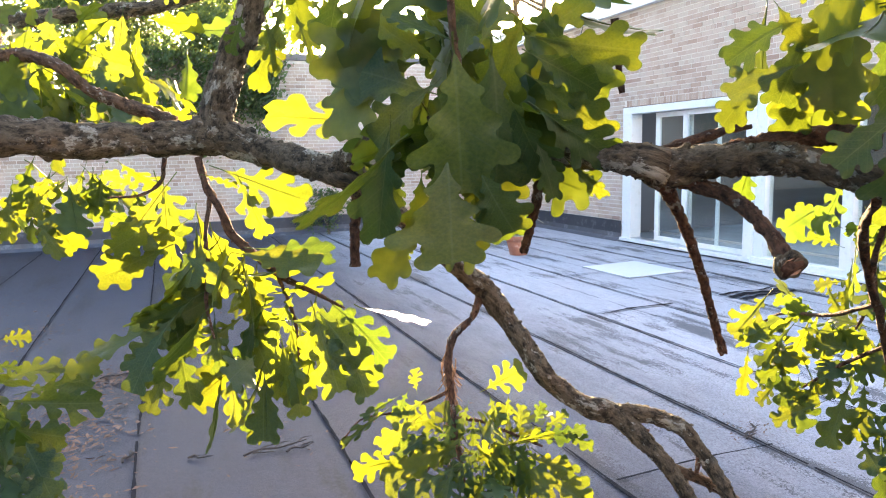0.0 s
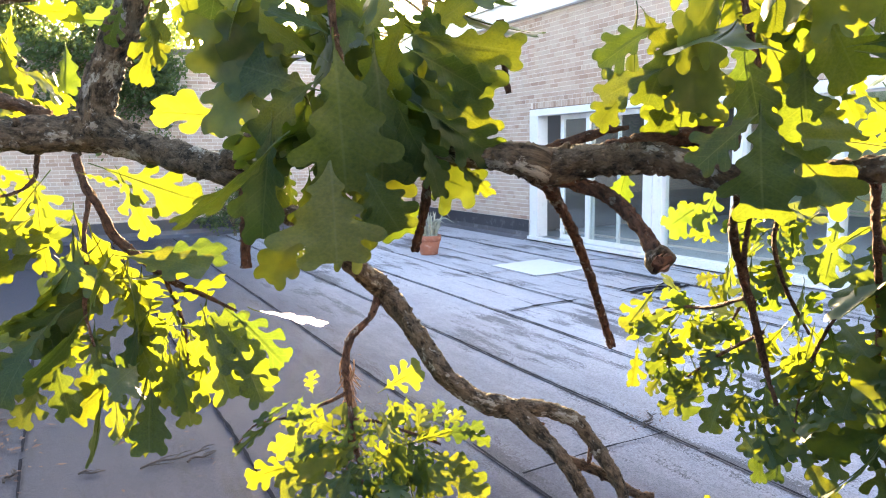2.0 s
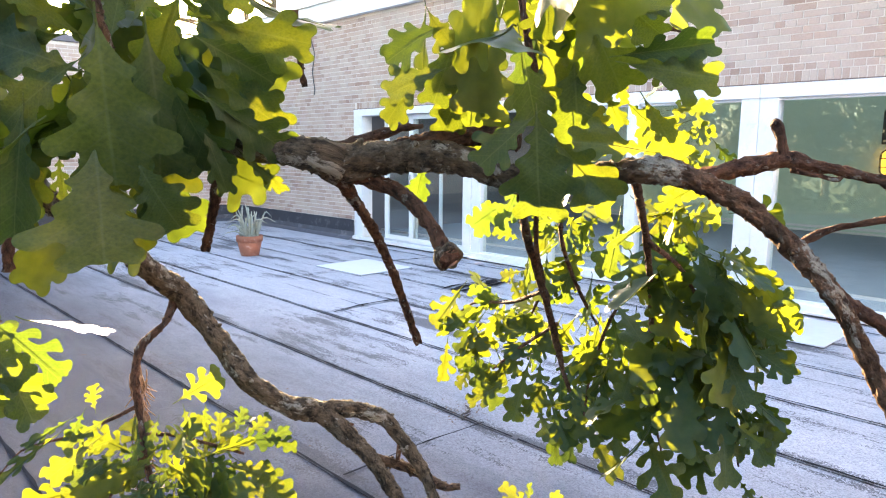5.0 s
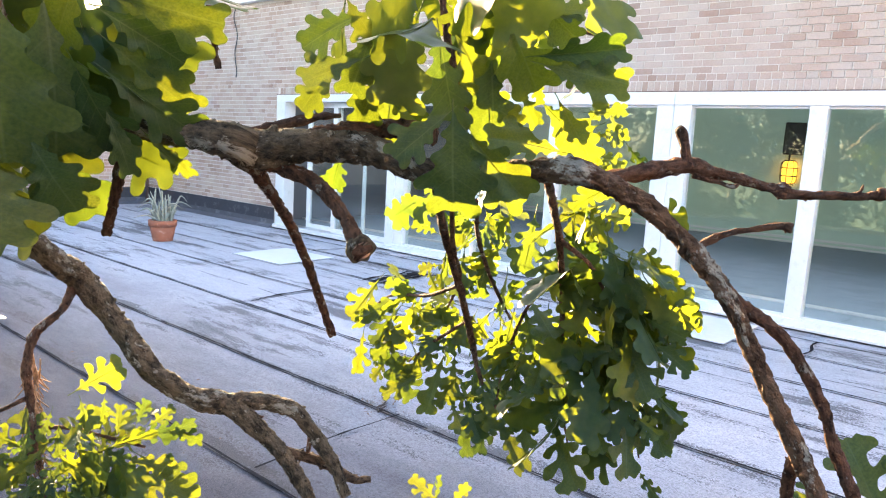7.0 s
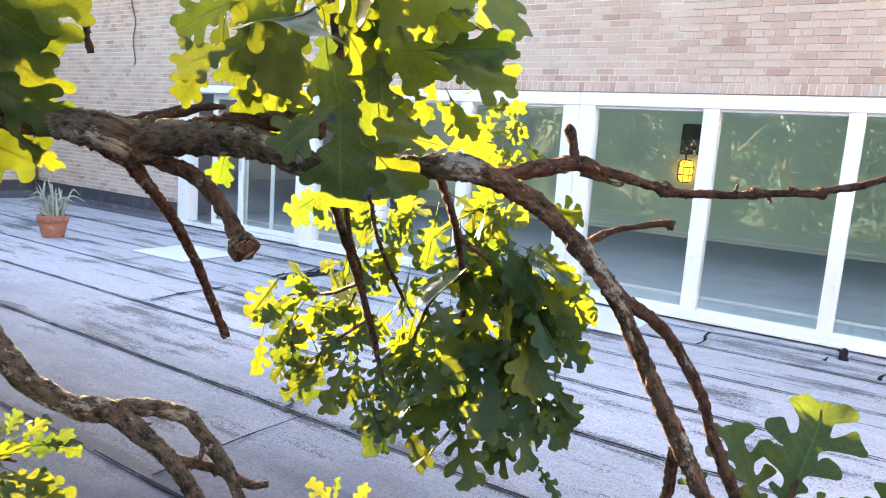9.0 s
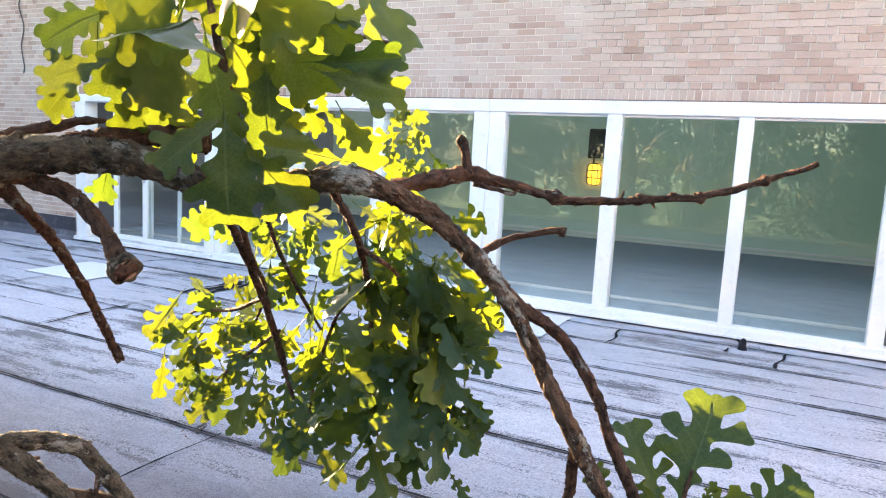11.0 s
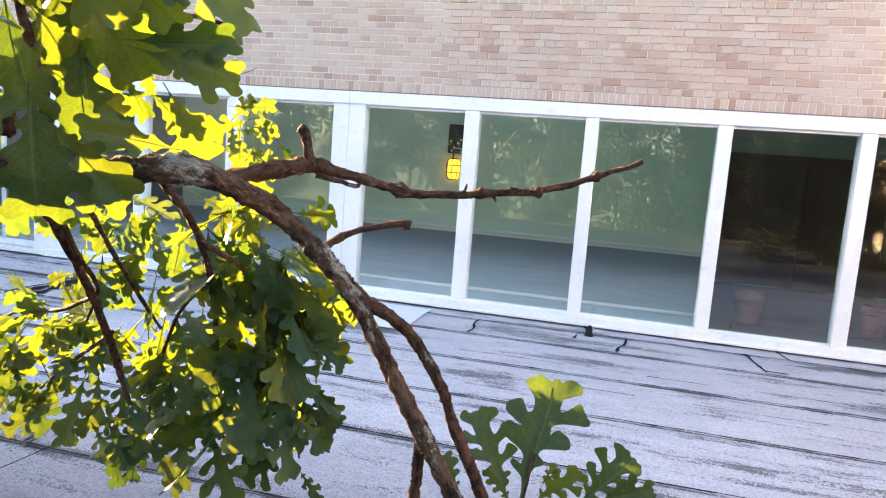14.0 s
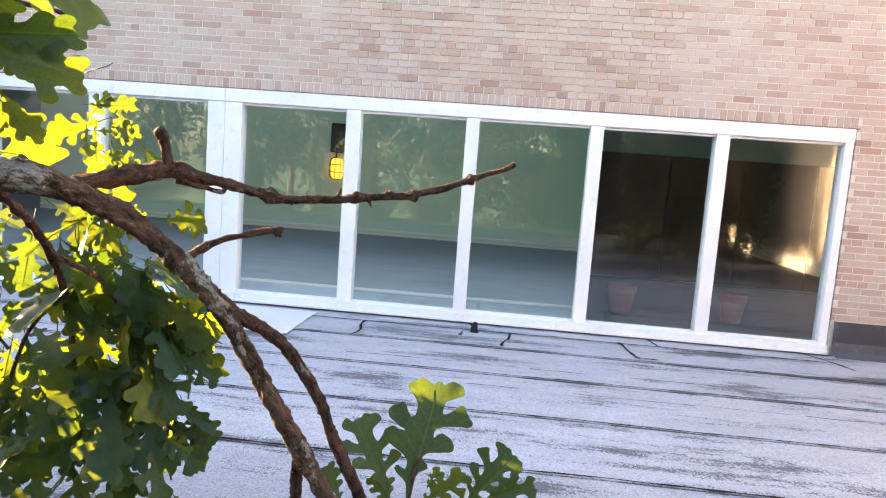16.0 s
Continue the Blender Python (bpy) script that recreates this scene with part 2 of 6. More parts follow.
def glass_material():
    m, n, l, b = nodes_of("window_glass")
    n.remove(b)
    gl, tr, mx, lw = n.new("ShaderNodeBsdfGlossy"), n.new("ShaderNodeBsdfTransparent"), n.new("ShaderNodeMixShader"), n.new("ShaderNodeLayerWeight")
    gl.inputs["Roughness"].default_value = 0.012
    gl.inputs["Color"].default_value = (0.92, 0.98, 0.97, 1)
    tr.inputs["Color"].default_value = (0.94, 0.97, 0.96, 1)
    lw.inputs["Blend"].default_value = 0.5
    steep, share = n.new("ShaderNodeMath"), n.new("ShaderNodeMath")
    steep.operation, share.operation = "POWER", "MULTIPLY_ADD"
    steep.inputs[1].default_value, share.inputs[1].default_value, share.inputs[2].default_value = 5.0, 0.91, 0.085
    l.new(lw.outputs["Facing"], steep.inputs[0])
    l.new(steep.outputs[0], share.inputs[0])
    k = n.new("ShaderNodeBump")
    k.inputs["Strength"].default_value, k.inputs["Distance"].default_value = 0.012, 0.02
    l.new(noise_node(n, l, coords(n), 2.2, 1.5), k.inputs["Height"])
    l.new(k.outputs[0], gl.inputs["Normal"])
    l.new(share.outputs[0], mx.inputs[0])
    l.new(tr.outputs[0], mx.inputs[1])
    l.new(gl.outputs[0], mx.inputs[2])
    l.new(mx.outputs[0], n["Material Output"].inputs["Surface"])
    return m


GLASS = glass_material()


def glow(name, color, strength):
    m, n, l, b = nodes_of(name)
    b.inputs["Base Color"].default_value = (*color, 1)
    b.inputs["Emission Color"].default_value = (*color, 1)
    b.inputs["Emission Strength"].default_value = strength
    return m


LANTERN_GLOW = glow("lantern_glow", (1.0, 0.42, 0.04), 0.20)


def bark_material(name, deep, ridge, lichen, amount, scale):
    m, n, l, b = nodes_of(name)
    at, mp = n.new("ShaderNodeAttribute"), n.new("ShaderNodeMapping")
    at.attribute_name = "grain"
    mp.inputs["Scale"].default_value = (1.0, 1.0, 0.55)
    l.new(at.outputs["Vector"], mp.inputs["Vector"])
    co = mp.outputs[0]
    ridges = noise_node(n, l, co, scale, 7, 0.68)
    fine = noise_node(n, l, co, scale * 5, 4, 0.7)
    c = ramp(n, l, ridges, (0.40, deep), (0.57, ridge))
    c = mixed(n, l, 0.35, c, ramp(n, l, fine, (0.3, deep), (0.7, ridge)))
    # young wood is paler and redder than the old limbs
    age = n.new("ShaderNodeAttribute")
    age.attribute_name = "girth"
    pale = tuple(q * k for q, k in zip(ridge, (0.98, 0.72, 0.66)))
    young = ramp(n, l, ridges, (0.36, tuple(q * 0.22 for q in pale)), (0.60, pale))
    c = mixed(n, l, ramp(n, l, age.outputs["Fac"], (0.0115, (0.85, 0.85, 0.85)), (0.0165, (0, 0, 0))), c, young)
    crust = ramp(n, l, noise_node(n, l, co, scale * 2.6, 4, 0.7), (0.36, (0, 0, 0)), (0.50, (1, 1, 1)))
    where = ramp(n, l, noise_node(n, l, co, scale * 0.30, 7, 0.72), (amount, (0, 0, 0)), (amount + 0.03, (0.9, 0.9, 0.9)))
    c = mixed(n, l, mixed(n, l, 1.0, where, crust, "MULTIPLY"), c, lichen)
    dots = ramp(n, l, noise_node(n, l, co, scale * 1.6, 4, 0.6), (0.66, (0, 0, 0)), (0.69, (0.7, 0.7, 0.7)))
    c = mixed(n, l, dots, c, tuple(q * 0.8 for q in lichen))
    l.new(c, b.inputs["Base Color"])
    b.inputs["Roughness"].default_value, b.inputs["Specular IOR Level"].default_value = 0.95, 0.2
    mx = n.new("ShaderNodeMath")
    mx.operation = "MULTIPLY_ADD"
    l.new(fine, mx.inputs[0])
    mx.inputs[1].default_value = 0.35
    l.new(ridges, mx.inputs[2])
    bumped(n, l, mx.outputs[0], b, 1.0, 0.026)
    return m


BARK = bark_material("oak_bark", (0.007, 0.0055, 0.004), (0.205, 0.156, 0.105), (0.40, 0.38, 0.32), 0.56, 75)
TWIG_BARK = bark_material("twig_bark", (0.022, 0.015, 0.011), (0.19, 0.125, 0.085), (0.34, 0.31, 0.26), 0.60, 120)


def leaf_material(name, top, glow_color, through_share, joined=False):
    """A leaf: glossy green above, light shining through it from behind."""
    m, n, l, b = nodes_of(name)
    co = n.new("ShaderNodeTexCoord").outputs["Object"]
    rnd = n.new("ShaderNodeNewGeometry").outputs["Random Per Island"] if joined else n.new("ShaderNodeObjectInfo").outputs["Random"]
    mottled = noise_node(n, l, co, 38, 4, 0.6)
    base = ramp(n, l, rnd, (0, tuple(c * 0.75 for c in top)), (0.7, top), (1, (top[0] * 1.5, top[1] * 1.2, top[2])))
    base = mixed(n, l, 0.3, base, ramp(n, l, mottled, (0.3, tuple(c * 0.6 for c in top)), (0.7, tuple(c * 1.25 for c in top))))
    sep, ab = n.new("ShaderNodeSeparateXYZ"), n.new("ShaderNodeMath")
    ab.operation = "ABSOLUTE"
    l.new(co, sep.inputs[0])
    l.new(sep.outputs[0], ab.inputs[0])
    vein = ramp(n, l, ab.outputs[0], (0.004, (0.3, 0.3, 0.3)), (0.011, (0, 0, 0)))
    slant, fract = n.new("ShaderNodeMath"), n.new("ShaderNodeMath")
    slant.operation, fract.operation = "MULTIPLY_ADD", "FRACT"
    l.new(ab.outputs[0], slant.inputs[0])
    slant.inputs[1].default_value = -0.85
    l.new(sep.outputs[1], slant.inputs[2])
    times = n.new("ShaderNodeMath")
    times.operation = "MULTIPLY"
    times.inputs[1].default_value = 7.0
    l.new(slant.outputs[0], times.inputs[0])
    l.new(times.outputs[0], fract.inputs[0])
    ribs = ramp(n, l, fract.outputs[0], (0.43, (0, 0, 0)), (0.5, (0.32, 0.32, 0.32)), (0.57, (0, 0, 0)))
    if not joined:
        base = mixed(n, l, ribs, base, (0.13, 0.17, 0.08))
        base = mixed(n, l, vein, base, (0.20, 0.26, 0.10))
    l.new(base, b.inputs["Base Color"])
    b.inputs["Roughness"].default_value = 0.42
    b.inputs["Specular IOR Level"].default_value = 0.25
    bumped(n, l, mottled, b, 0.25, 0.003)
    t, mx = n.new("ShaderNodeBsdfTranslucent"), n.new("ShaderNodeMixShader")
    lit = ramp(n, l, rnd, (0, (glow_color[0] * 0.42, glow_color[1] * 0.62, glow_color[2])), (0.5, (glow_color[0] * 0.78, glow_color[1] * 0.86, glow_color[2])), (1, tuple(c * 1.12 for c in glow_color)))
    lit = mixed(n, l, 0.6, lit, mixed(n, l, 1.0, lit, ramp(n, l, mottled, (0.32, (0.42, 0.52, 0.5)), (0.66, (1.15, 1.12, 1.1))), "MULTIPLY"))
    if not joined:
        lit = mixed(n, l, ribs, lit, tuple(c * 0.6 for c in glow_color))
        lit = mixed(n, l, vein, lit, tuple(c * 0.5 for c in glow_color))
    l.new(lit, t.inputs["Color"])
    mx.inputs[0].default_value = through_share
    l.new(b.outputs[0], mx.inputs[1])
    l.new(t.outputs[0], mx.inputs[2])
    l.new(mx.outputs[0], n["Material Output"].inputs["Surface"])
    return m


LEAF = leaf_material("oak_leaf", (0.030, 0.069, 0.029), (0.182, 0.190, 0.009), 0.50)
LEAVES = leaf_material("oak_leaf_mass", (0.030, 0.069, 0.029), (0.182, 0.190, 0.009), 0.50, True)
FAR_LEAVES = leaf_material("far_leaf_mass", (0.075, 0.115, 0.055), (0.26, 0.32, 0.06), 0.4, True)
DARK_LEAVES = leaf_material("dark_leaf_mass", (0.020, 0.031, 0.020), (0.036, 0.045, 0.016), 0.3, True)
POT_LEAF = plain("pale_pot_leaf", (0.30, 0.30, 0.235), 0.7, 0.3, 50, 0.2)

# ---- roof deck ----
EDGE_X = -5.0        # open edge of the roof
WALL_X = 6.72        # face of the long brick wall
FAR_Y = 12.3         # face of the end wall
SOUTH_Y = -7.8      # face of the other end wall
TOP_Z = 3.70         # top of the long wall's brickwork

floor = tagged(part("floor", boxed(EDGE_X, 6.95, SOUTH_Y - 0.1, FAR_Y + 0.1, -0.35, -0.012), ROOFING_OLD), "flat roof deck covered in weathered grey roofing felt", "roof", kind="structure")
SEAMS = (-5.0, -4.1, -3.2, -2.35, -1.45, -0.55, 0.45, 1.5, 2.45, 3.3, 4.13, 4.98, 5.78, 6.72)
CUTS = {7: (-3.0, 0.95), 8: (6.9,), 9: (3.75, 9.0), 10: (5.55,), 11: (9.5,), 12: (-6.4,), 6: (9.0,), 5: (10.0,), 4: (9.4,)}
rng = random.Random(5)


def sheet(x0, x1, y0, y1, z, material):
    """One strip of felt, its long edge lapped over the next, slightly wavy."""
    bm = bmesh.new()
    n = max(2, int((y1 - y0) / 0.35))
    rows = []
    for i in range(n + 1):
        y = y0 + (y1 - y0) * i / n
        w = [0.012 * noise.noise(Vector((x0 * 7, y * 1.1, 3))), 0.012 * noise.noise(Vector((x1 * 7, y * 1.1, 3)))]
        lift = [0.002 * noise.noise(Vector((x0 * 3, y * 1.7, 1))), 0.002 * noise.noise(Vector((x1 * 3, y * 1.7, 5)))]
        xs = (x0 - 0.03 + w[0], x0 - 0.03 + w[0], x0 + 0.08 + w[0], x1 + w[1])
        zs = (z - 0.014, z + 0.0015 + lift[0], z + 0.001 + lift[0], z - 0.004 + lift[1])
        rows.append([bm.verts.new((x, y, q)) for x, q in zip(xs, zs)])
    for a, b in zip(rows, rows[1:]):
        for k in range(3):
            bm.faces.new((a[k], a[k + 1], b[k + 1], b[k]))
    for r in (rows[0], rows[-1]):
        low = [bm.verts.new((v.co.x, v.co.y, z - 0.018)) for v in r[1:]]
        for k in range(2):
            bm.faces.new((r[k + 1], r[k + 2], low[k + 1], low[k]))
    bmesh.ops.recalc_face_normals(bm, faces=bm.faces)
    return part("roofing_sheet", bm, material, floor)


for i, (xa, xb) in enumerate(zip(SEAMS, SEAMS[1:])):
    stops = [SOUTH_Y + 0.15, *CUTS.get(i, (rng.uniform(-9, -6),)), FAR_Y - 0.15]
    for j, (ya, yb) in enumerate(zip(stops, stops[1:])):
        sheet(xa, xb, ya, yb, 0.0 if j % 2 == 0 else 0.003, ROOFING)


def tar_line(points, width, z=0.0128):
    """A ragged dark run: old tar along a lap or a crack, or the dark gap under the sills."""
    bm = bmesh.new()
    total = max(3, int(sum(math.dist(a, b) for a, b in zip(points, points[1:])) / 0.05))
    pts = spline([(*p, 0, 0) for p in points], total)
    left, right = [], []
    for i, q in enumerate(pts):
        d = (pts[min(i + 1, total - 1)] - pts[max(0, i - 1)])[:2]
        d = d / (np.linalg.norm(d) + 1e-9)
        w = width * (0.35 + 0.9 * abs(noise.noise(Vector((q[0] * 9, q[1] * 9, 2))) + 0.25))
        o = 0.5 * width * noise.noise(Vector((q[0] * 5, q[1] * 5, 7)))
        left.append(bm.verts.new((q[0] - d[1] * (w + o), q[1] + d[0] * (w + o), z)))
        right.append(bm.verts.new((q[0] + d[1] * (w - o), q[1] - d[0] * (w - o), z)))
    for k in range(total - 1):
        bm.faces.new((right[k], right[k + 1], left[k + 1], left[k]))
    return part("tar_line", bm, TAR, floor)


for x in SEAMS[1:-1]:
    ya = SOUTH_Y + 1
    while ya < FAR_Y - 1.2:
        yb = min(ya + rng.uniform(2.5, 4.5), FAR_Y - 0.4)
        steps = max(3, int((yb - ya) / 0.35))
        run = [ya + (yb - ya) * k / steps for k in range(steps + 1)]
        tar_line([(x - 0.031 + 0.012 * noise.noise(Vector((x * 7, y * 1.1, 3))), y) for y in run], 0.012)
        ya = yb - rng.uniform(-0.10, 0.10)
for i, ys in CUTS.items():
    for y in ys:
        tar_line([(SEAMS[i], y), (SEAMS[i] + 0.5, y + 0.015), (SEAMS[i + 1], y - 0.01)], 0.010)
for run in ([(6.32, 6.9), (6.33, 3.2), (6.32, 0.1), (6.33, -2.2), (6.32, -4.8)], [(6.24, -1.35), (6.15, -1.34), (6.08, -1.33)], [(6.70, -1.38), (6.55, -1.42), (6.36, -1.44)],
            [(5.80, -1.72), (5.95, -1.74), (6.12, -1.79), (6.31, -1.80)], [(5.80, -2.93), (5.98, -2.90), (6.18, -2.87), (6.36, -2.84)], [(5.83, -3.10), (5.84, -2.98), (5.85, -2.90)], [(6.34, -3.22), (6.5, -3.18), (6.64, -3.16)], [(5.78, -0.39), (5.95, -0.42), (6.15, -0.38), (6.33, -0.39)],
            [(6.1, -4.9), (6.35, -4.8), (6.6, -4.65)], [(5.0, 6.0), (5.6, 5.75), (6.5, 5.5)], [(4.2, 3.75), (3.8, 3.78), (3.35, 3.7)]):
    tar_line(run, 0.021)


# faint worn lines along the sheets
crk = random.Random(31)
for x, y0, y1 in ((4.64, -4.6, 0.6), (5.17, -3.4, -0.2), (4.64, 2.6, 7.2), (5.40, 3.0, 6.5), (3.72, 3.4, 8.6)):
    y = y0
    while y < y1:
        yb = y + crk.uniform(0.25, 0.9)
        tar_line([(x + crk.uniform(-.01, .01), y), (x + crk.uniform(-.015, .015), (y + yb) / 2), (x + crk.uniform(-.01, .01), yb)], crk.uniform(0.004, 0.009))
        y = yb + crk.uniform(0.05, 0.4)
# dark strip laid in for the black gap under the window sills
tar_line([(6.625, -4.92 + k * 1.28) for k in range(11)], 0.016)


bm = bmesh.new()
tube(bm, [(6.29, -1.46, -0.004, 0.045), (6.285, -1.46, 0.03, 0.032), (6.295, -1.465, 0.075, 0.024), (6.29, -1.46, 0.10, 0.012)], 14, 12, 0.3, 3)
part("tar_lump", bm, TAR, floor, smooth=True)


def patch(x0, x1, y0, y1, z, turn, material, name="roof_patch"):
    """A square of felt stuck onto the roof."""
    bm = boxed(-(x1 - x0) / 2, (x1 - x0) / 2, -(y1 - y0) / 2, (y1 - y0) / 2, -0.006, 0.004, bevel=0.002)
    ob = part(name, bm, material, floor)
    ob.matrix_basis = pose((x0 + x1) / 2, (y0 + y1) / 2, z, 0, 0, turn)
    return ob


patch(4.66, 5.52, 5.08, 6.02, 0.012, 2, PATCH)
patch(5.55, 6.48, 0.15, 1.05, 0.013, -1, PATCH)
for x, y, w in ((5.30, 3.74, 0.075), (5.34, 3.62, 0.045), (5.28, 3.86, 0.035)):
    tar_line([(x - 0.40, y - 0.03), (x - 0.1, y + 0.02), (x + 0.15, y - 0.01), (x + 0.42, y + 0.05)], w, 0.0118)

# raised edge along the open side, coloured for a sunlit band mirrored in the panes
EDGE = plain("edge_brown", (0.24, 0.17, 0.125), 0.8, 0.3, 14, 0.2)
roof_edge = thing("roof_edge", "brown edging along the open side of the roof", "roof edge", kind="structure")
for k in range(8):
    y0 = SOUTH_Y + 0.2 + k * 2.48
    part("edge_strip", boxed(EDGE_X - 0.05, EDGE_X + 0.10, y0, y0 + 2.47, -0.16, 0.10, bevel=0.008), EDGE, roof_edge)

# ---- brick walls ----


def brick_items(u0, u1, z0, z1, holes, header_every=6):
    """Bricks (u0, u1, z0, z1) of a bonded wall between u0 and u1, clear of the holes."""
    out = []
    r, course, length = random.Random(3), 0.0677, 0.203
    for i in range(int((z1 - z0) / course)):
        za, zb = z0 + i * course, z0 + (i + 1) * course - 0.010
        step = length / 2 if i % header_every == header_every - 1 else length
        u = u0 - (step / 2 if i % 2 else 0) + r.uniform(-0.006, 0.006)
        while u < u1 - 0.03:
            a, b = max(u, u0), min(u + step - 0.010, u1)
            u += step
            if b - a < 0.03:
                continue
            spans = [(a, b)]
            for h0, h1, g0, g1 in holes:
                if zb > g0 + 0.02 and za < g1 - 0.02:
                    spans = [(p, q) for p, q in spans for p, q in ((p, min(q, h0)), (max(p, h1), q)) if q - p > 0.03]
            out += [(p, q, za, zb) for p, q in spans]
    return out


OPEN_Y0, OPEN_Y1, OPEN_Z0, OPEN_Z1 = -4.92, 7.93, 0.02, 2.20
wall_east = thing("wall_east", "long brick wall over a strip of windows", "wall", kind="structure")
for y0, y1, z0, z1 in ((SOUTH_Y, OPEN_Y0, -0.3, TOP_Z), (OPEN_Y1, FAR_Y + 0.3, -0.3, TOP_Z), (OPEN_Y0, OPEN_Y1, OPEN_Z1, TOP_Z)):
    part("backing", boxed(WALL_X + 0.0038, WALL_X + 0.30, y0, y1, z0, z1), MORTAR, wall_east)
part("lintel", boxed(WALL_X - 0.012, WALL_X + 0.14, OPEN_Y0 - 0.02, OPEN_Y1 + 0.02, 2.191, 2.203), RUSTY, wall_east, "thin dark brown strip above the window frames")
rows = brick_items(SOUTH_Y, FAR_Y, 0.3447, TOP_Z, [(OPEN_Y0, OPEN_Y1, 0.0, OPEN_Z1 + 0.105)])
rows = [r for r in rows if r[1] - r[0] > 0.04]
u = OPEN_Y0
while u < OPEN_Y1 - 0.06:
    rows.append((u, u + 0.058, OPEN_Z1 + 0.004, OPEN_Z1 + 0.098))
    u += 0.0677
near = [q for q in rows if -3.3 < q[0] < 0.2 and 2.2 < q[2] < 3.3][:290]
near_set = set(near)
unit = {}
for q in near:
    key = (round(q[1] - q[0], 2), round(q[3] - q[2], 2))
    if key not in unit:
        bm = boxed(-0.004, 0.05, -key[0] / 2, key[0] / 2, -key[1] / 2, key[1] / 2, bevel=0.0025)
        me = bpy.data.meshes.new("brick")
        bm.to_mesh(me)
        bm.free()
        me.materials.append(BRICK)
        unit[key] = me
    piece("brick", unit[key], wall_east, pose(WALL_X - rng.uniform(0, 0.004), (q[0] + q[1]) / 2, (q[2] + q[3]) / 2, 0, rng.uniform(-0.4, 0.4), rng.uniform(-0.3, 0.3)))


def brick_mass(name, items, parent, place):
    me = boxes_mesh(name, [place(q, rng.uniform(-0.003, 0.002)) for q in items])
    me.materials.append(BRICKS)
    ob = new(name, me)
    ob.parent = parent
    return tagged(ob, kind="stuff")


brick_mass("brickwork", [q for q in rows if q not in near_set], wall_east, lambda q, d: (WALL_X + d, WALL_X + 0.05, q[0], q[1], q[2], q[3]))
wall_north = thing("wall_north", "shaded brick end wall with a dark stone coping", "wall", kind="structure")
part("backing", boxed(-9.0, WALL_X, FAR_Y + 0.004, FAR_Y + 0.30, -0.3, 3.40), MORTAR, wall_north)
brick_mass("brickwork", brick_items(-9.0, WALL_X, 0.30, 3.40, []), wall_north, lambda q, d: (q[0], q[1], FAR_Y + d, FAR_Y + 0.05, q[2], q[3]))
for k in range(13):
    part("coping", boxed(-9.0 + k * 1.21, -7.8 + k * 1.21, FAR_Y - 0.05, FAR_Y + 0.36, 3.40, 3.52, bevel=0.008), COPING, wall_north)
wall_south = thing("wall_south", "sunlit brick end wall", "wall", kind="structure")
part("backing", boxed(-14.0, WALL_X + 0.3, SOUTH_Y - 0.30, SOUTH_Y - 0.006, -3.3, 3.7), MORTAR, wall_south)
brick_mass("brickwork", brick_items(-14.0, WALL_X, 0.30, 3.70, []), wall_south, lambda q, d: (q[0], q[1], SOUTH_Y - 0.05, SOUTH_Y - d, q[2], q[3]))

# white fascia on top of the long wall
fascia = thing("fascia", "white painted fascia board along the top of the brick wall", "fascia", kind="structure")
for k in range(8):
    y0 = SOUTH_Y + k * 2.55
    part("board", boxed(WALL_X - 0.10, WALL_X + 0.34, y0, y0 + 2.545, TOP_Z, TOP_Z + 0.30, bevel=0.006), FASCIA, fascia)
part("drip_edge", boxed(WALL_X - 0.14, WALL_X + 0.4, SOUTH_Y, FAR_Y + 0.6, TOP_Z + 0.302, TOP_Z + 0.35), ALU, fascia)

# black base flashing with a coated cant below it
for name, label, axis, spans in (("flashing_east", "black felt upstand along the foot of the brick wall", "x", ((SOUTH_Y + 0.02, OPEN_Y0 - 0.03), (OPEN_Y1 + 0.03, FAR_Y - 0.02))), ("flashing_north", "black felt upstand along the foot of the end wall", "y", ((EDGE_X, WALL_X - 0.02),))):
    fl = thing(name, label, "flashing", kind="structure")
    for a, b in spans:
        for hi, lo, out, mat, nm in ((0.335, 0.13, 0.022, FLASHING, "upstand"), (0.135, -0.01, 0.16, COATED, "cant")):
            bm = bmesh.new()
            n = max(2, int((b - a) / 0.4))
            prev = None
            for i in range(n + 1):
                s = a + (b - a) * i / n
                wob = 0.006 * noise.noise(Vector((s * 2.1, hi * 9, 4)))
                prof = ((0.0, hi + wob), (0.018 + wob, hi + wob), (0.022 + wob, lo + 0.4 * (hi - lo)), (out + wob, lo))
                row = [bm.verts.new((WALL_X - o, s, z) if axis == "x" else (s, FAR_Y - o, z)) for o, z in prof]
                if prev:
                    for k in range(3):
                        bm.faces.new((prev[k], prev[k + 1], row[k + 1], row[k]))
                prev = row
            bmesh.ops.recalc_face_normals(bm, faces=bm.faces)
            part(nm, bm, mat, fl)

# ---- window strip: sliding door and windows ----
GX = 6.775           # plane of the glass


def member(name, parent, y0, y1, z0, z1, x0=6.69, x1=6.83, bevel=0.006, material=None):
    return part(name, boxed(x0, x1, y0, y1, z0, z1, bevel=bevel), material or WHITE, parent)


def pane(parent, y0, y1, z0, z1, x=GX):
    ob = part("pane", boxed(x - 0.003, x + 0.003, y0 - 0.01, y1 + 0.01, z0 - 0.01, z1 + 0.01), GLASS, parent)
    ob.visible_shadow = False
    return ob


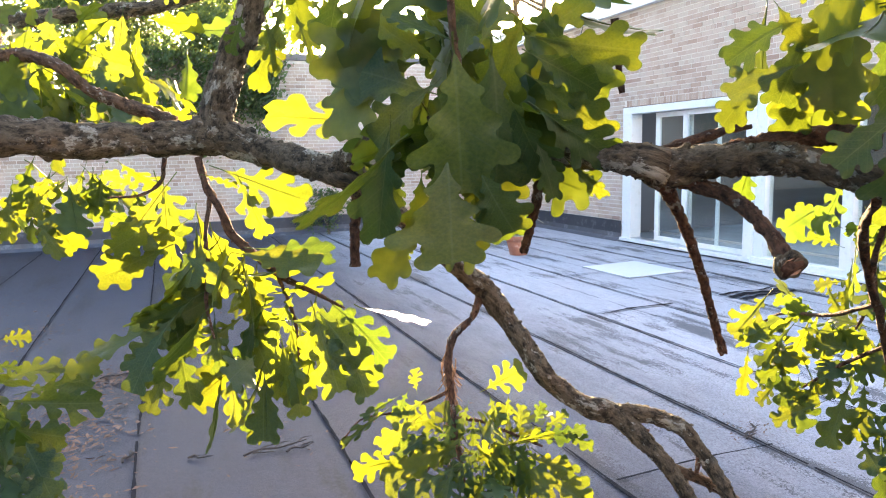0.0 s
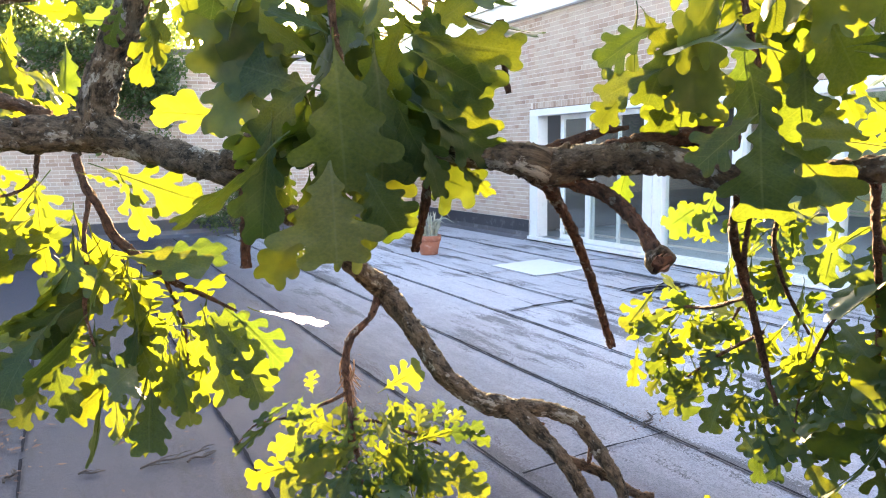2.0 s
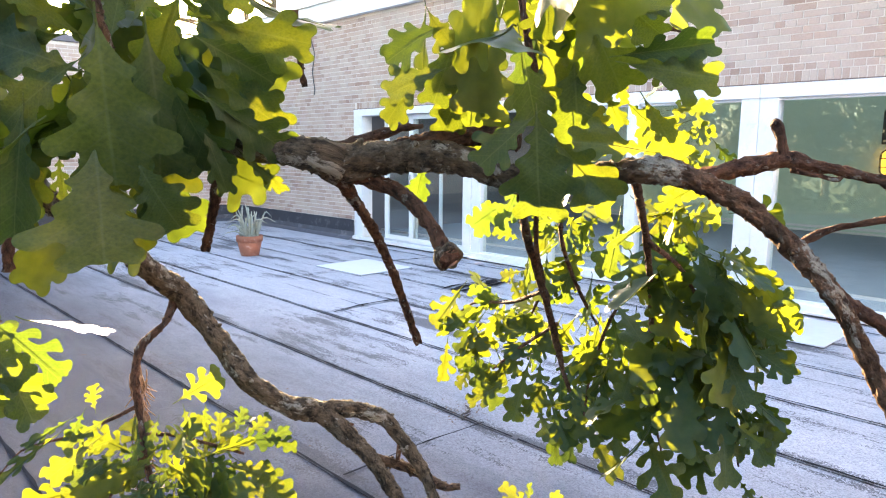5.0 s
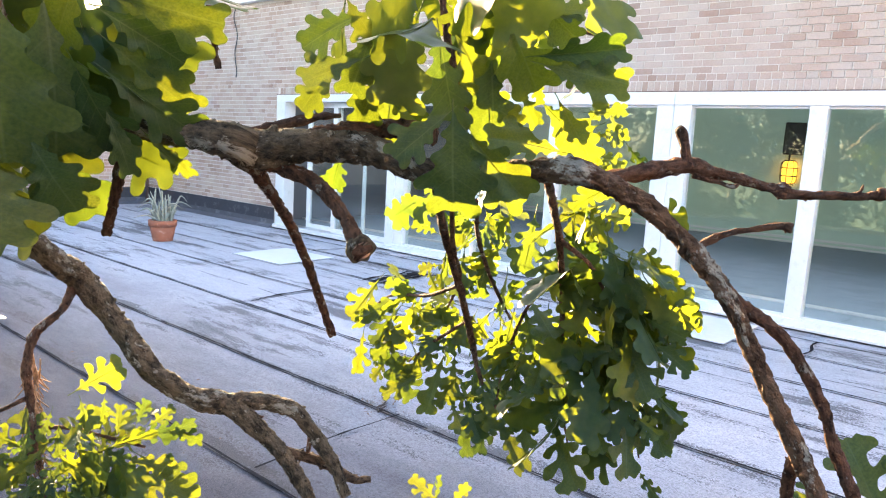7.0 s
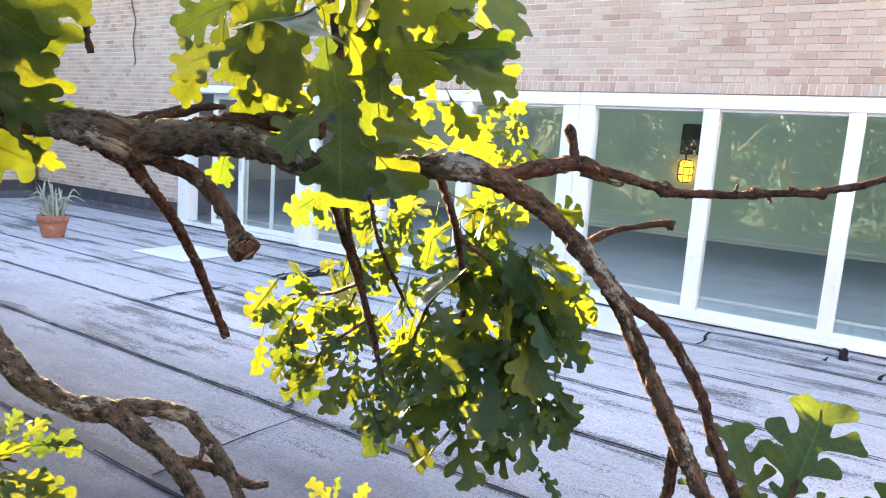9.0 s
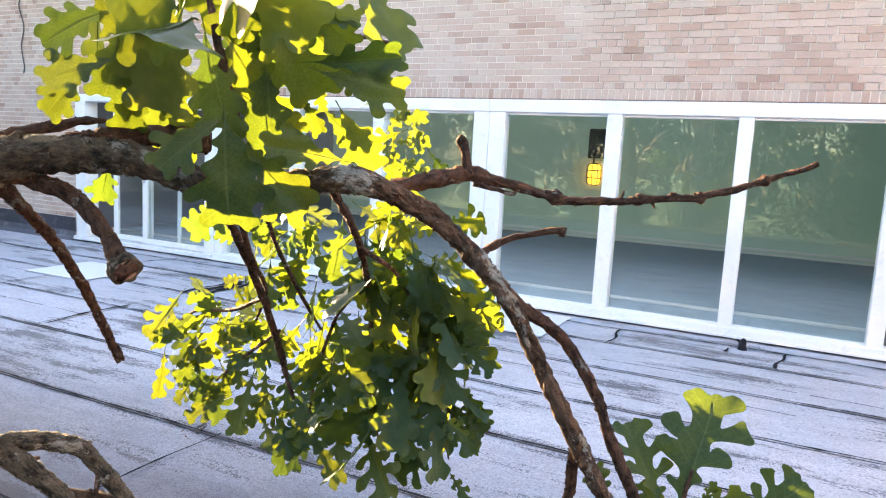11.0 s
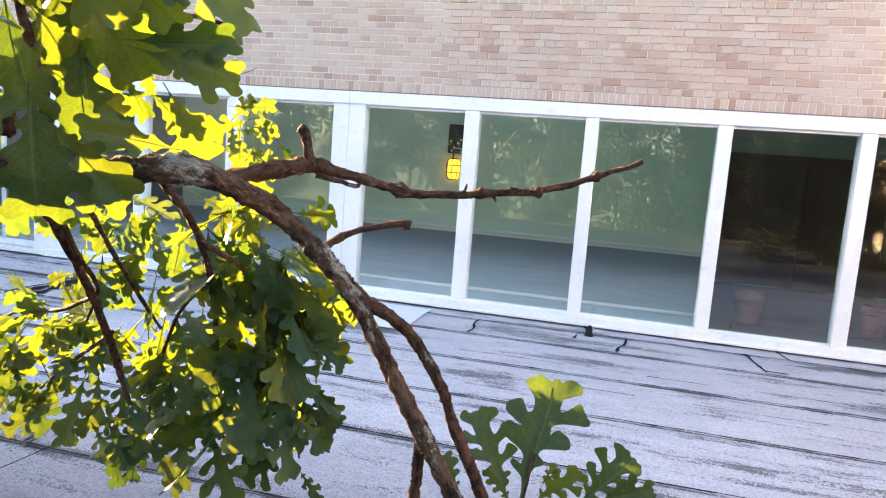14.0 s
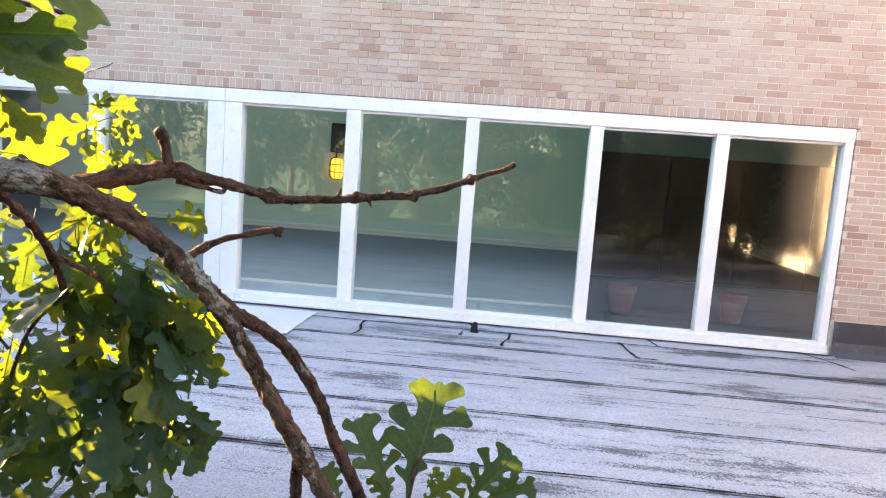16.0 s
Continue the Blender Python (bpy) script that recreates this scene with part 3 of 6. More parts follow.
def glazing(name, label, posts, panes):
    """A run of fixed windows: head, sill, posts and panes with their beads."""
    w = thing(name, label, "window", kind="structure")
    y0, y1 = min(p[0] for p in posts), max(p[1] for p in posts)
    member("head", w, y0, y1, 2.06, 2.19, 6.685, 6.86)
    member("window_sill", w, y0, y1, 0.035, 0.10, 6.66, 6.86)
    member("sill_nose", w, y0, y1, 0.012, 0.037, 6.635, 6.80, 0.004)
    for a, b in posts:
        member("post", w, a, b, 0.098, 2.062, 6.695, 6.84)
    for a, b in panes:
        member("bead_top", w, a, b, 2.035, 2.061, 6.725, 6.765, 0.003)
        member("bead_bottom", w, a, b, 0.099, 0.122, 6.725, 6.765, 0.003)
        pane(w, a, b, 0.122, 2.035)
    return w


glazing("window_1", "run of fixed windows in white painted frames", [(4.995, 5.16), (3.78, 3.92), (2.58, 2.72), (1.26, 1.44)], [(3.92, 4.995), (2.72, 3.78), (1.44, 2.58)])
glazing("window_2", "run of five tall windows in white painted frames", [(1.08, 1.258), (-0.15, 0.0), (-1.34, -1.21), (-2.56, -2.43), (-3.76, -3.63), (-4.90, -4.82)],
        [(0.0, 1.08), (-1.21, -0.15), (-2.43, -1.34), (-3.63, -2.56), (-4.82, -3.76)])
door = thing("door_1", "white framed glass sliding door left partly open, on a low sill", "door", kind="structure")
member("head", door, 5.162, 7.92, 2.08, 2.19, 6.685, 6.90)
member("threshold", door, 5.162, 7.92, 0.02, 0.075, 6.63, 6.90)
member("jamb", door, 7.70, 7.92, 0.07, 2.082, 6.685, 6.90)
member("jamb", door, 5.162, 5.33, 0.07, 2.082, 6.685, 6.90)
for name, a, b, x in (("fixed_leaf", 6.50, 7.29, 6.86), ("sliding_leaf", 5.30, 6.60, 6.79)):
    leaf = part(name, boxed(x - 0.022, x + 0.022, a, b, 0.08, 0.15, bevel=0.004), WHITE, door)
    for nm, p in (("rail", (x - 0.022, x + 0.022, a, b, 2.0, 2.075)), ("stile", (x - 0.022, x + 0.022, a, a + 0.09, 0.152, 1.998)), ("stile", (x - 0.022, x + 0.022, b - 0.09, b, 0.152, 1.998))):
        part(nm, boxed(*p, bevel=0.004), WHITE, leaf)
    pane(leaf, a + 0.09, b - 0.09, 0.152, 1.998, x)
    if name == "sliding_leaf":
        part("door_handle", boxed(x - 0.06, x - 0.023, 6.54, 6.57, 0.95, 1.15, bevel=0.006), ALU, leaf)
part("screen_stile", boxed(6.872, 6.892, 5.95, 6.02, 0.085, 2.07, bevel=0.003), WHITE, door)
part("track", boxed(6.70, 6.88, 5.34, 7.76, 0.076, 0.082), ALU, door)

# ---- rooms behind the glass ----
room_1 = thing("room_1", "large room with pale green walls behind the windows", "room", kind="structure")


def prism(corners, z0, z1):
    """An upright block on the ground plan given by its corners."""
    bm = bmesh.new()
    low, high = [bm.verts.new((*c, z0)) for c in corners], [bm.verts.new((*c, z1)) for c in corners]
    bm.faces.new(low[::-1])
    bm.faces.new(high)
    for k in range(len(corners)):
        j = (k + 1) % len(corners)
        bm.faces.new((low[k], low[j], high[j], high[k]))
    bmesh.ops.recalc_face_normals(bm, faces=bm.faces)
    return bm


part("room_floor", prism([(7.03, -2.48), (14.3, -3.52), (14.3, 11.0), (7.03, 11.0)], -0.10, 0.02), ROOM_FLOOR, room_1)
part("back_wall", boxed(14.3, 14.5, -3.5, 11.0, -0.1, 2.9), GREEN_WALL, room_1)
part("side_wall", boxed(7.03, 14.28, 8.6, 8.8, 0.022, 2.9), DIM_WALL, room_1)
part("partition", prism([(6.87, -2.46), (14.49, -3.55), (14.49, -3.61), (6.87, -2.52)], -0.1, 2.9), GREEN_WALL, room_1)
part("baseboard", boxed(14.275, 14.298, -3.5, 10.99, 0.03, 0.065, bevel=0.004), WHITE, room_1)
part("baseboard_cap", boxed(14.26, 14.298, -3.5, 10.99, 0.105, 0.150, bevel=0.004), WHITE, room_1)
part("floor_strip", boxed(7.80, 7.86, -2.58, 10.99, 0.021, 0.05, bevel=0.004), ALU, room_1)
room_2 = thing("room_2", "dark room behind the last two windows", "room", kind="structure")
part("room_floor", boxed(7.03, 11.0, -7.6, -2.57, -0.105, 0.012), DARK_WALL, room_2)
# brown panels under green stand in for a building mirrored in the panes
part("back_wall", boxed(11.0, 11.2, -7.6, -3.13, -0.1, 2.9), GREEN_WALL, room_2)
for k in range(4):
    part("wall_panel", boxed(10.955, 10.998, -7.59 + k * 1.12, -6.48 + k * 1.12, 0.03, 2.0, bevel=0.006), REFLECTION_BROWN, room_2)
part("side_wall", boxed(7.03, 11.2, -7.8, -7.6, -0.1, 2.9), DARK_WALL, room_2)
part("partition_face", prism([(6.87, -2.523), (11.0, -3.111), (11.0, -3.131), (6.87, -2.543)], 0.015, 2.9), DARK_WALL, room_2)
tagged(part("ceiling", boxed(6.87, 14.5, -7.8, 11.2, 2.9, 3.1), FASCIA), "plain ceiling of the rooms behind the windows", "ceiling", kind="structure")
tagged(part("roof_top", boxed(7.03, 14.6, SOUTH_Y, FAR_Y + 0.3, 3.6, 3.8), TAR), "flat roof of the building", "roof", kind="structure")
tagged(part("wall_back", boxed(14.51, 14.8, SOUTH_Y, FAR_Y + 0.3, -3.3, 3.75), MORTAR), "rear wall of the building", "wall", kind="structure")

# ---- ground beyond the roof ----
bm = bmesh.new()
bmesh.ops.create_grid(bm, x_segments=40, y_segments=40, size=900)
for v in bm.verts:
    v.co.z = -3.3
tagged(part("ground", bm, GRASS), "lawn below the building", "ground", kind="structure")
tagged(part("wall_roof_side", boxed(EDGE_X, EDGE_X + 0.25, SOUTH_Y, FAR_Y + 0.3, -3.3, -0.36), MORTAR), "wall below the roof edge", "wall", kind="structure")


# ---- the oak ----
oak = thing("oak_tree", "old oak with rough lichen-spotted limbs and backlit lobed leaves", "tree", (-5.6, 0.35, -3.3))
OAK_INV = Matrix.Translation((5.6, -0.35, 3.3))


def grown(name, bm, material, label="", smooth=True):
    bm.transform(OAK_INV)
    return part(name, bm, material, oak, label, smooth)


WOOD = []           # each limb and the line it follows


def limb(name, points, n=24, sides=8, age=0.0):
    """A limb with furrowed bark, knots and short spurs along it."""
    bm = bmesh.new()
    seed = len(oak.children) * 3.7
    thick = max(p[3] for p in points)
    bark_tube(bm, points, n, sides, seed, age)
    r = random.Random(int(seed * 10))
    pts = spline(points, n)
    length = sum(math.dist(a[:3], b[:3]) for a, b in zip(points, points[1:]))
    for k in range(min(110, int(length * (60 if thick < 0.023 else 18)))):
        i = r.randrange(1, n - 1)
        q, way = pts[i], Vector((pts[i + 1] - pts[i - 1])[:3]).normalized()
        d = Vector((r.uniform(-1, 1), r.uniform(-1, 1), r.uniform(-1, 1)))
        d = (d - way * d.dot(way)).normalized()
        a, s = Vector(q[:3]), q[3]
        if s < 0.0025:
            continue
        w, out = (r.uniform(0.16, 0.42), r.uniform(1.08, 1.42)) if s < 0.012 else (r.uniform(0.15, 0.34), r.uniform(1.08, 1.32))
        tube(bm, [(*(a + d * s * 0.4 - way * s * 0.3), s * w * 1.3), (*(a + d * s * 0.95), s * w), (*(a + d * s * out + way * s * r.uniform(-.3, .5)), s * w * 0.45)], 5, 7, 0.25, k)
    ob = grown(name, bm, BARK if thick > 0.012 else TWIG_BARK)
    WOOD.append((ob, np.array(pts)[:, :3]))
    return ob


def bark_tube(bm, points, n, sides, seed, age=0.0):
    """A limb whose surface is broken into ridges that run along it."""
    pts = spline(points, n)
    rings, run, side = [], 0.0, None
    along = bm.verts.layers.float_vector.new("grain")
    girth = bm.verts.layers.float.new("girth")
    for i, q in enumerate(pts):
        c, r0 = Vector(q[:3]), max(q[3], 0.0007)
        way = Vector((pts[min(i + 1, n - 1)] - pts[max(i - 1, 0)])[:3]).normalized()
        if i:
            run += math.dist(q[:3], pts[i - 1][:3])
        side = way.orthogonal().normalized() if side is None else (side - way * side.dot(way)).normalized()
        v = way.cross(side)
        big = 1 + 0.16 * noise.noise(Vector((run * 26 + seed, seed, 1))) + 0.07 * noise.noise(Vector((run * 70, seed, 5)))
        ring = []
        for k in range(sides):
            a = 2 * math.pi * k / sides
            d = side * math.cos(a) + v * math.sin(a)
            g = Vector((math.cos(a) * r0 * 170, math.sin(a) * r0 * 170, run * 62 + seed))
            h = Vector((math.cos(a) * r0 * 420, math.sin(a) * r0 * 420, run * 210 + seed))
            ridge = 0.0092 * (0.26 - abs(noise.noise(g))) + 0.0022 * noise.noise(h)
            lump = 0.20 * noise.noise(Vector((math.cos(a) * 1.1 + seed, math.sin(a) * 1.1, run * 22)))
            v0 = bm.verts.new(c + d * (r0 * (big + lump) + ridge * min(1, r0 / 0.010)))
            v0[along], v0[girth] = (math.cos(a) * r0 + seed, math.sin(a) * r0 + seed, run + seed), r0 + age
            ring.append(v0)
        rings.append(ring)
    for a, b in zip(rings, rings[1:]):
        for k in range(sides):
            bm.faces.new((a[k], a[(k + 1) % sides], b[(k + 1) % sides], b[k]))
    bm.faces.new(rings[0][::-1])
    bm.faces.new(rings[-1])


bm = bmesh.new()
tube(bm, [(-5.60, 0.35, -3.35, 0.42), (-5.62, 0.35, -2.6, 0.33), (-5.58, 0.38, -1.0, 0.29), (-5.6, 0.35, 1.2, 0.26), (-5.7, 0.3, 3.5, 0.22), (-5.6, 0.5, 6.0, 0.15), (-5.5, 0.6, 8.5, 0.06)], 50, 18, 0.12, 1)
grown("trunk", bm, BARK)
# limbs, branches and twigs: points (x, y, z, radius)
limb("limb", [(-5.550, 0.350, 1.200, 0.1600), (-3.200, 0.450, 1.550, 0.1000), (-1.600, 0.300, 1.620, 0.0720), (-0.914, 0.224, 1.607, 0.0515), (-0.637, 0.100, 1.586, 0.0396), (-0.483, 0.081, 1.572, 0.0365), (-0.319, 0.068, 1.574, 0.0350), (-0.217, 0.044, 1.574, 0.0387), (-0.123, -0.046, 1.537, 0.0288), (-0.038, -0.245, 1.504, 0.0289), (-0.000, -0.306, 1.481, 0.0261), (0.065, -0.266, 1.423, 0.0187), (0.158, -0.231, 1.360, 0.0197), (0.237, -0.221, 1.281, 0.0213), (0.298, -0.216, 1.225, 0.0235), (0.337, -0.283, 1.136, 0.0199), (0.366, -0.349, 1.065, 0.0196), (0.416, -0.399, 1.019, 0.0188), (0.472, -0.435, 0.998, 0.0190), (0.506, -0.499, 0.952, 0.0163), (0.525, -0.558, 0.904, 0.0138), (0.535, -0.594, 0.863, 0.0114), (0.539, -0.634, 0.816, 0.0081)], 420, 26, 0.012)
limb("limb", [(-0.034, -0.276, 1.506, 0.0214), (-0.007, -0.377, 1.548, 0.0207), (0.015, -0.467, 1.566, 0.0193), (0.069, -0.616, 1.566, 0.0186), (0.135, -0.727, 1.533, 0.0179), (0.180, -0.792, 1.522, 0.0185), (0.217, -0.844, 1.512, 0.0216), (0.244, -0.840, 1.504, 0.0242), (0.278, -0.915, 1.514, 0.0204), (0.297, -0.972, 1.514, 0.0186), (0.320, -1.023, 1.499, 0.0160), (0.338, -1.075, 1.485, 0.0131), (0.384, -1.119, 1.497, 0.0117), (0.400, -1.181, 1.504, 0.0129), (0.417, -1.213, 1.495, 0.0109), (0.457, -1.255, 1.467, 0.0100), (0.481, -1.300, 1.422, 0.0096), (0.495, -1.336, 1.377, 0.0094), (0.520, -1.365, 1.311, 0.0084), (0.536, -1.404, 1.235, 0.0087), (0.549, -1.437, 1.170, 0.0087), (0.552, -1.464, 1.123, 0.0086)], 420, 26)
limb("limb", [(-0.216, 0.044, 1.579, 0.0346), (-0.219, 0.041, 1.633, 0.0356), (-0.195, 0.032, 1.710, 0.0325), (-0.158, 0.017, 1.790, 0.0314), (-0.133, 0.001, 1.858, 0.0304), (-0.105, -0.007, 1.959, 0.0297), (-0.062, -0.010, 2.107, 0.0284), (0.028, 0.026, 2.356, 0.0274), (0.166, 0.108, 2.743, 0.0251)], 200, 24)
limb("branch", [(0.277, -0.915, 1.525, 0.0110), (0.303, -0.964, 1.533, 0.0102), (0.324, -0.999, 1.538, 0.0101), (0.332, -1.037, 1.534, 0.0103), (0.337, -1.050, 1.533, 0.0098)], 60, 16)
limb("branch", [(0.244, -0.816, 1.521, 0.0077), (0.294, -0.827, 1.536, 0.0066), (0.334, -0.845, 1.549, 0.0055), (0.364, -0.858, 1.554, 0.0031)], 20, 8)
limb("branch", [(0.246, -0.842, 1.494, 0.0115), (0.265, -0.868, 1.485, 0.0094), (0.279, -0.905, 1.473, 0.0084), (0.273, -0.954, 1.452, 0.0077), (0.265, -0.991, 1.428, 0.0077), (0.260, -1.010, 1.411, 0.0095), (0.261, -1.021, 1.400, 0.0094)], 70, 18)
limb("branch", [(0.238, -0.837, 1.491, 0.0098), (0.269, -0.823, 1.465, 0.0078), (0.309, -0.792, 1.440, 0.0069), (0.385, -0.730, 1.391, 0.0070), (0.475, -0.662, 1.311, 0.0070), (0.554, -0.607, 1.220, 0.0068), (0.611, -0.572, 1.147, 0.0081)], 120, 13)
limb("branch", [(0.156, -0.698, 1.533, 0.0082), (0.152, -0.686, 1.477, 0.0070), (0.155, -0.668, 1.440, 0.0065), (0.155, -0.649, 1.405, 0.0060), (0.157, -0.632, 1.381, 0.0064)], 60, 12)
limb("branch", [(-0.008, -0.304, 1.485, 0.0118), (-0.011, -0.296, 1.431, 0.0102), (-0.014, -0.290, 1.378, 0.0086), (-0.015, -0.288, 1.322, 0.0086)], 50, 12)
limb("branch", [(0.454, -0.423, 0.997, 0.0165), (0.492, -0.445, 1.007, 0.0165), (0.539, -0.474, 0.997, 0.0156), (0.581, -0.507, 0.976, 0.0147), (0.599, -0.552, 0.927, 0.0137), (0.610, -0.593, 0.880, 0.0128), (0.610, -0.630, 0.830, 0.0098)], 100, 13, 0.012)
limb("twig", [(0.544, -0.503, 0.902, 0.0115), (0.587, -0.530, 0.887, 0.0106), (0.627, -0.563, 0.864, 0.0107), (0.653, -0.600, 0.842, 0.0097), (0.680, -0.627, 0.841, 0.0058)], 20, 8, 0.012)
limb("twig", [(0.596, -0.538, 0.945, 0.0069), (0.588, -0.542, 0.925, 0.0054), (0.578, -0.548, 0.902, 0.0034)], 8, 7)
limb("twig", [(0.496, -0.416, 0.982, 0.0058), (0.512, -0.444, 0.970, 0.0048), (0.528, -0.469, 0.968, 0.0033)], 8, 7)
limb("twig", [(0.278, -0.209, 1.213, 0.0084), (0.243, -0.246, 1.185, 0.0067), (0.189, -0.266, 1.150, 0.0075), (0.167, -0.295, 1.102, 0.0065), (0.164, -0.318, 1.038, 0.0056), (0.160, -0.342, 0.978, 0.0042), (0.161, -0.363, 0.936, 0.0037), (0.157, -0.395, 0.873, 0.0023)], 90, 12)
limb("twig", [(0.168, -0.311, 1.059, 0.0042), (0.108, -0.307, 1.041, 0.0032), (0.047, -0.312, 1.033, 0.0023), (-0.019, -0.306, 1.028, 0.0018), (-0.057, -0.319, 1.002, 0.0013)], 14, 6)
limb("twig", [(0.162, -0.330, 1.008, 0.0042), (0.213, -0.345, 0.998, 0.0037), (0.264, -0.368, 0.974, 0.0033), (0.318, -0.409, 0.951, 0.0024)], 14, 6)
limb("twig", [(0.162, -0.343, 0.978, 0.0032), (0.109, -0.360, 0.948, 0.0027), (0.064, -0.386, 0.912, 0.0023)], 10, 6)
limb("branch", [(-0.305, 0.087, 1.613, 0.0129), (-0.360, 0.125, 1.635, 0.0132), (-0.406, 0.163, 1.654, 0.0135), (-0.472, 0.176, 1.684, 0.0125), (-0.534, 0.195, 1.739, 0.0128), (-0.592, 0.235, 1.763, 0.0131), (-0.652, 0.276, 1.768, 0.0123), (-0.774, 0.352, 1.778, 0.0116), (-0.964, 0.449, 1.829, 0.0097)], 120, 13)
limb("limb", [(-5.500, 0.600, 2.400, 0.1000), (-3.000, 0.800, 2.450, 0.0700), (-1.042, 0.942, 1.907, 0.0293), (-0.753, 0.898, 1.943, 0.0249), (-0.564, 0.819, 1.960, 0.0223), (-0.440, 0.774, 1.971, 0.0218), (-0.316, 0.724, 1.981, 0.0198), (-0.121, 0.699, 2.052, 0.0168)], 50, 10)
limb("twig", [(-0.267, 0.018, 1.531, 0.0072), (-0.256, -0.014, 1.472, 0.0076), (-0.232, -0.038, 1.425, 0.0080), (-0.214, -0.044, 1.371, 0.0089), (-0.174, -0.073, 1.330, 0.0083), (-0.122, -0.097, 1.281, 0.0068), (-0.060, -0.135, 1.246, 0.0043), (-0.011, -0.173, 1.218, 0.0024)], 36, 8)
limb("twig", [(-0.249, -0.015, 1.454, 0.0050), (-0.268, -0.071, 1.372, 0.0049), (-0.269, -0.109, 1.308, 0.0057), (-0.278, -0.140, 1.246, 0.0033), (-0.268, -0.156, 1.181, 0.0019)], 24, 7)
limb("twig", [(-0.133, -0.095, 1.288, 0.0044), (-0.108, -0.126, 1.201, 0.0034), (-0.107, -0.160, 1.114, 0.0019)], 12, 6)
limb("twig", [(-0.333, 0.049, 1.533, 0.0063), (-0.343, 0.038, 1.486, 0.0047), (-0.383, 0.027, 1.459, 0.0031), (-0.446, 0.013, 1.456, 0.0021)], 14, 6)
limb("branch", [(0.512, -1.319, 1.387, 0.0078), (0.521, -1.343, 1.367, 0.0071), (0.535, -1.369, 1.350, 0.0066), (0.555, -1.392, 1.321, 0.0065), (0.567, -1.424, 1.267, 0.0061), (0.575, -1.440, 1.222, 0.0063), (0.580, -1.463, 1.173, 0.0067), (0.585, -1.482, 1.130, 0.0069), (0.585, -1.503, 1.083, 0.0067)], 160, 16)
limb("branch", [(0.559, -1.409, 1.222, 0.0062), (0.565, -1.404, 1.187, 0.0063), (0.570, -1.400, 1.127, 0.0063), (0.570, -1.399, 1.062, 0.0065)], 60, 14)
limb("branch", [(0.446, -1.209, 1.497, 0.0083), (0.505, -1.273, 1.515, 0.0080), (0.520, -1.293, 1.510, 0.0065), (0.537, -1.319, 1.504, 0.0056), (0.554, -1.347, 1.496, 0.0054), (0.561, -1.359, 1.493, 0.0087), (0.567, -1.370, 1.490, 0.0051), (0.584, -1.405, 1.492, 0.0047), (0.599, -1.437, 1.494, 0.0044), (0.603, -1.446, 1.496, 0.0065), (0.606, -1.455, 1.497, 0.0042), (0.614, -1.476, 1.500, 0.0042), (0.616, -1.482, 1.502, 0.0058), (0.619, -1.490, 1.501, 0.0042), (0.623, -1.503, 1.502, 0.0045), (0.625, -1.509, 1.503, 0.0077), (0.627, -1.517, 1.506, 0.0040), (0.634, -1.539, 1.512, 0.0040), (0.640, -1.566, 1.523, 0.0038), (0.642, -1.574, 1.526, 0.0065), (0.644, -1.581, 1.529, 0.0032), (0.650, -1.616, 1.543, 0.0033), (0.651, -1.624, 1.547, 0.0041)], 300, 13)
limb("twig", [(0.605, -1.457, 1.497, 0.0029), (0.606, -1.461, 1.492, 0.0018), (0.606, -1.463, 1.487, 0.0010)], 6, 6)
limb("twig", [(0.593, -1.426, 1.495, 0.0023), (0.594, -1.428, 1.501, 0.0016), (0.595, -1.429, 1.506, 0.0008)], 6, 6)
limb("twig", [(0.502, -1.276, 1.512, 0.0060), (0.505, -1.269, 1.532, 0.0050), (0.507, -1.262, 1.550, 0.0053), (0.504, -1.258, 1.555, 0.0050)], 14, 9)
limb("twig", [(0.510, -1.288, 1.423, 0.0055), (0.519, -1.296, 1.431, 0.0043), (0.525, -1.302, 1.435, 0.0048), (0.537, -1.315, 1.443, 0.0038), (0.553, -1.340, 1.450, 0.0036), (0.566, -1.360, 1.455, 0.0039), (0.568, -1.368, 1.454, 0.0057), (0.569, -1.372, 1.453, 0.0052)], 20, 8)
limb("twig", [(0.504, -1.280, 1.505, 0.0030), (0.518, -1.297, 1.500, 0.0025), (0.531, -1.316, 1.495, 0.0028), (0.533, -1.321, 1.499, 0.0015)], 10, 7)
limb("branch", [(0.369, -1.028, 1.469, 0.0053), (0.600, -0.844, 1.401, 0.0066), (0.744, -0.751, 1.315, 0.0072), (0.842, -0.712, 1.207, 0.0074), (0.916, -0.685, 1.098, 0.0065), (0.910, -0.724, 1.013, 0.0040)], 30, 9)
limb("twig", [(0.458, -0.980, 1.449, 0.0036), (0.687, -0.801, 1.347, 0.0040), (0.920, -0.637, 1.232, 0.0040), (0.971, -0.567, 1.148, 0.0032)], 20, 7)
limb("twig", [(0.479, -1.004, 1.451, 0.0036), (0.716, -0.835, 1.360, 0.0040), (0.883, -0.749, 1.255, 0.0042), (0.976, -0.740, 1.154, 0.0030)], 20, 7)
limb("branch", [(0.433, -1.142, 1.485, 0.0052), (0.625, -1.041, 1.427, 0.0056), (0.797, -0.957, 1.340, 0.0060), (0.911, -0.906, 1.198, 0.0054), (0.922, -0.905, 1.056, 0.0037), (0.900, -0.947, 0.956, 0.0023)], 36, 8)
limb("twig", [(0.713, -1.002, 1.382, 0.0044), (0.866, -0.984, 1.316, 0.0041), (0.916, -1.014, 1.218, 0.0034), (0.918, -1.054, 1.095, 0.0026), (0.889, -1.097, 0.983, 0.0017)], 24, 7)
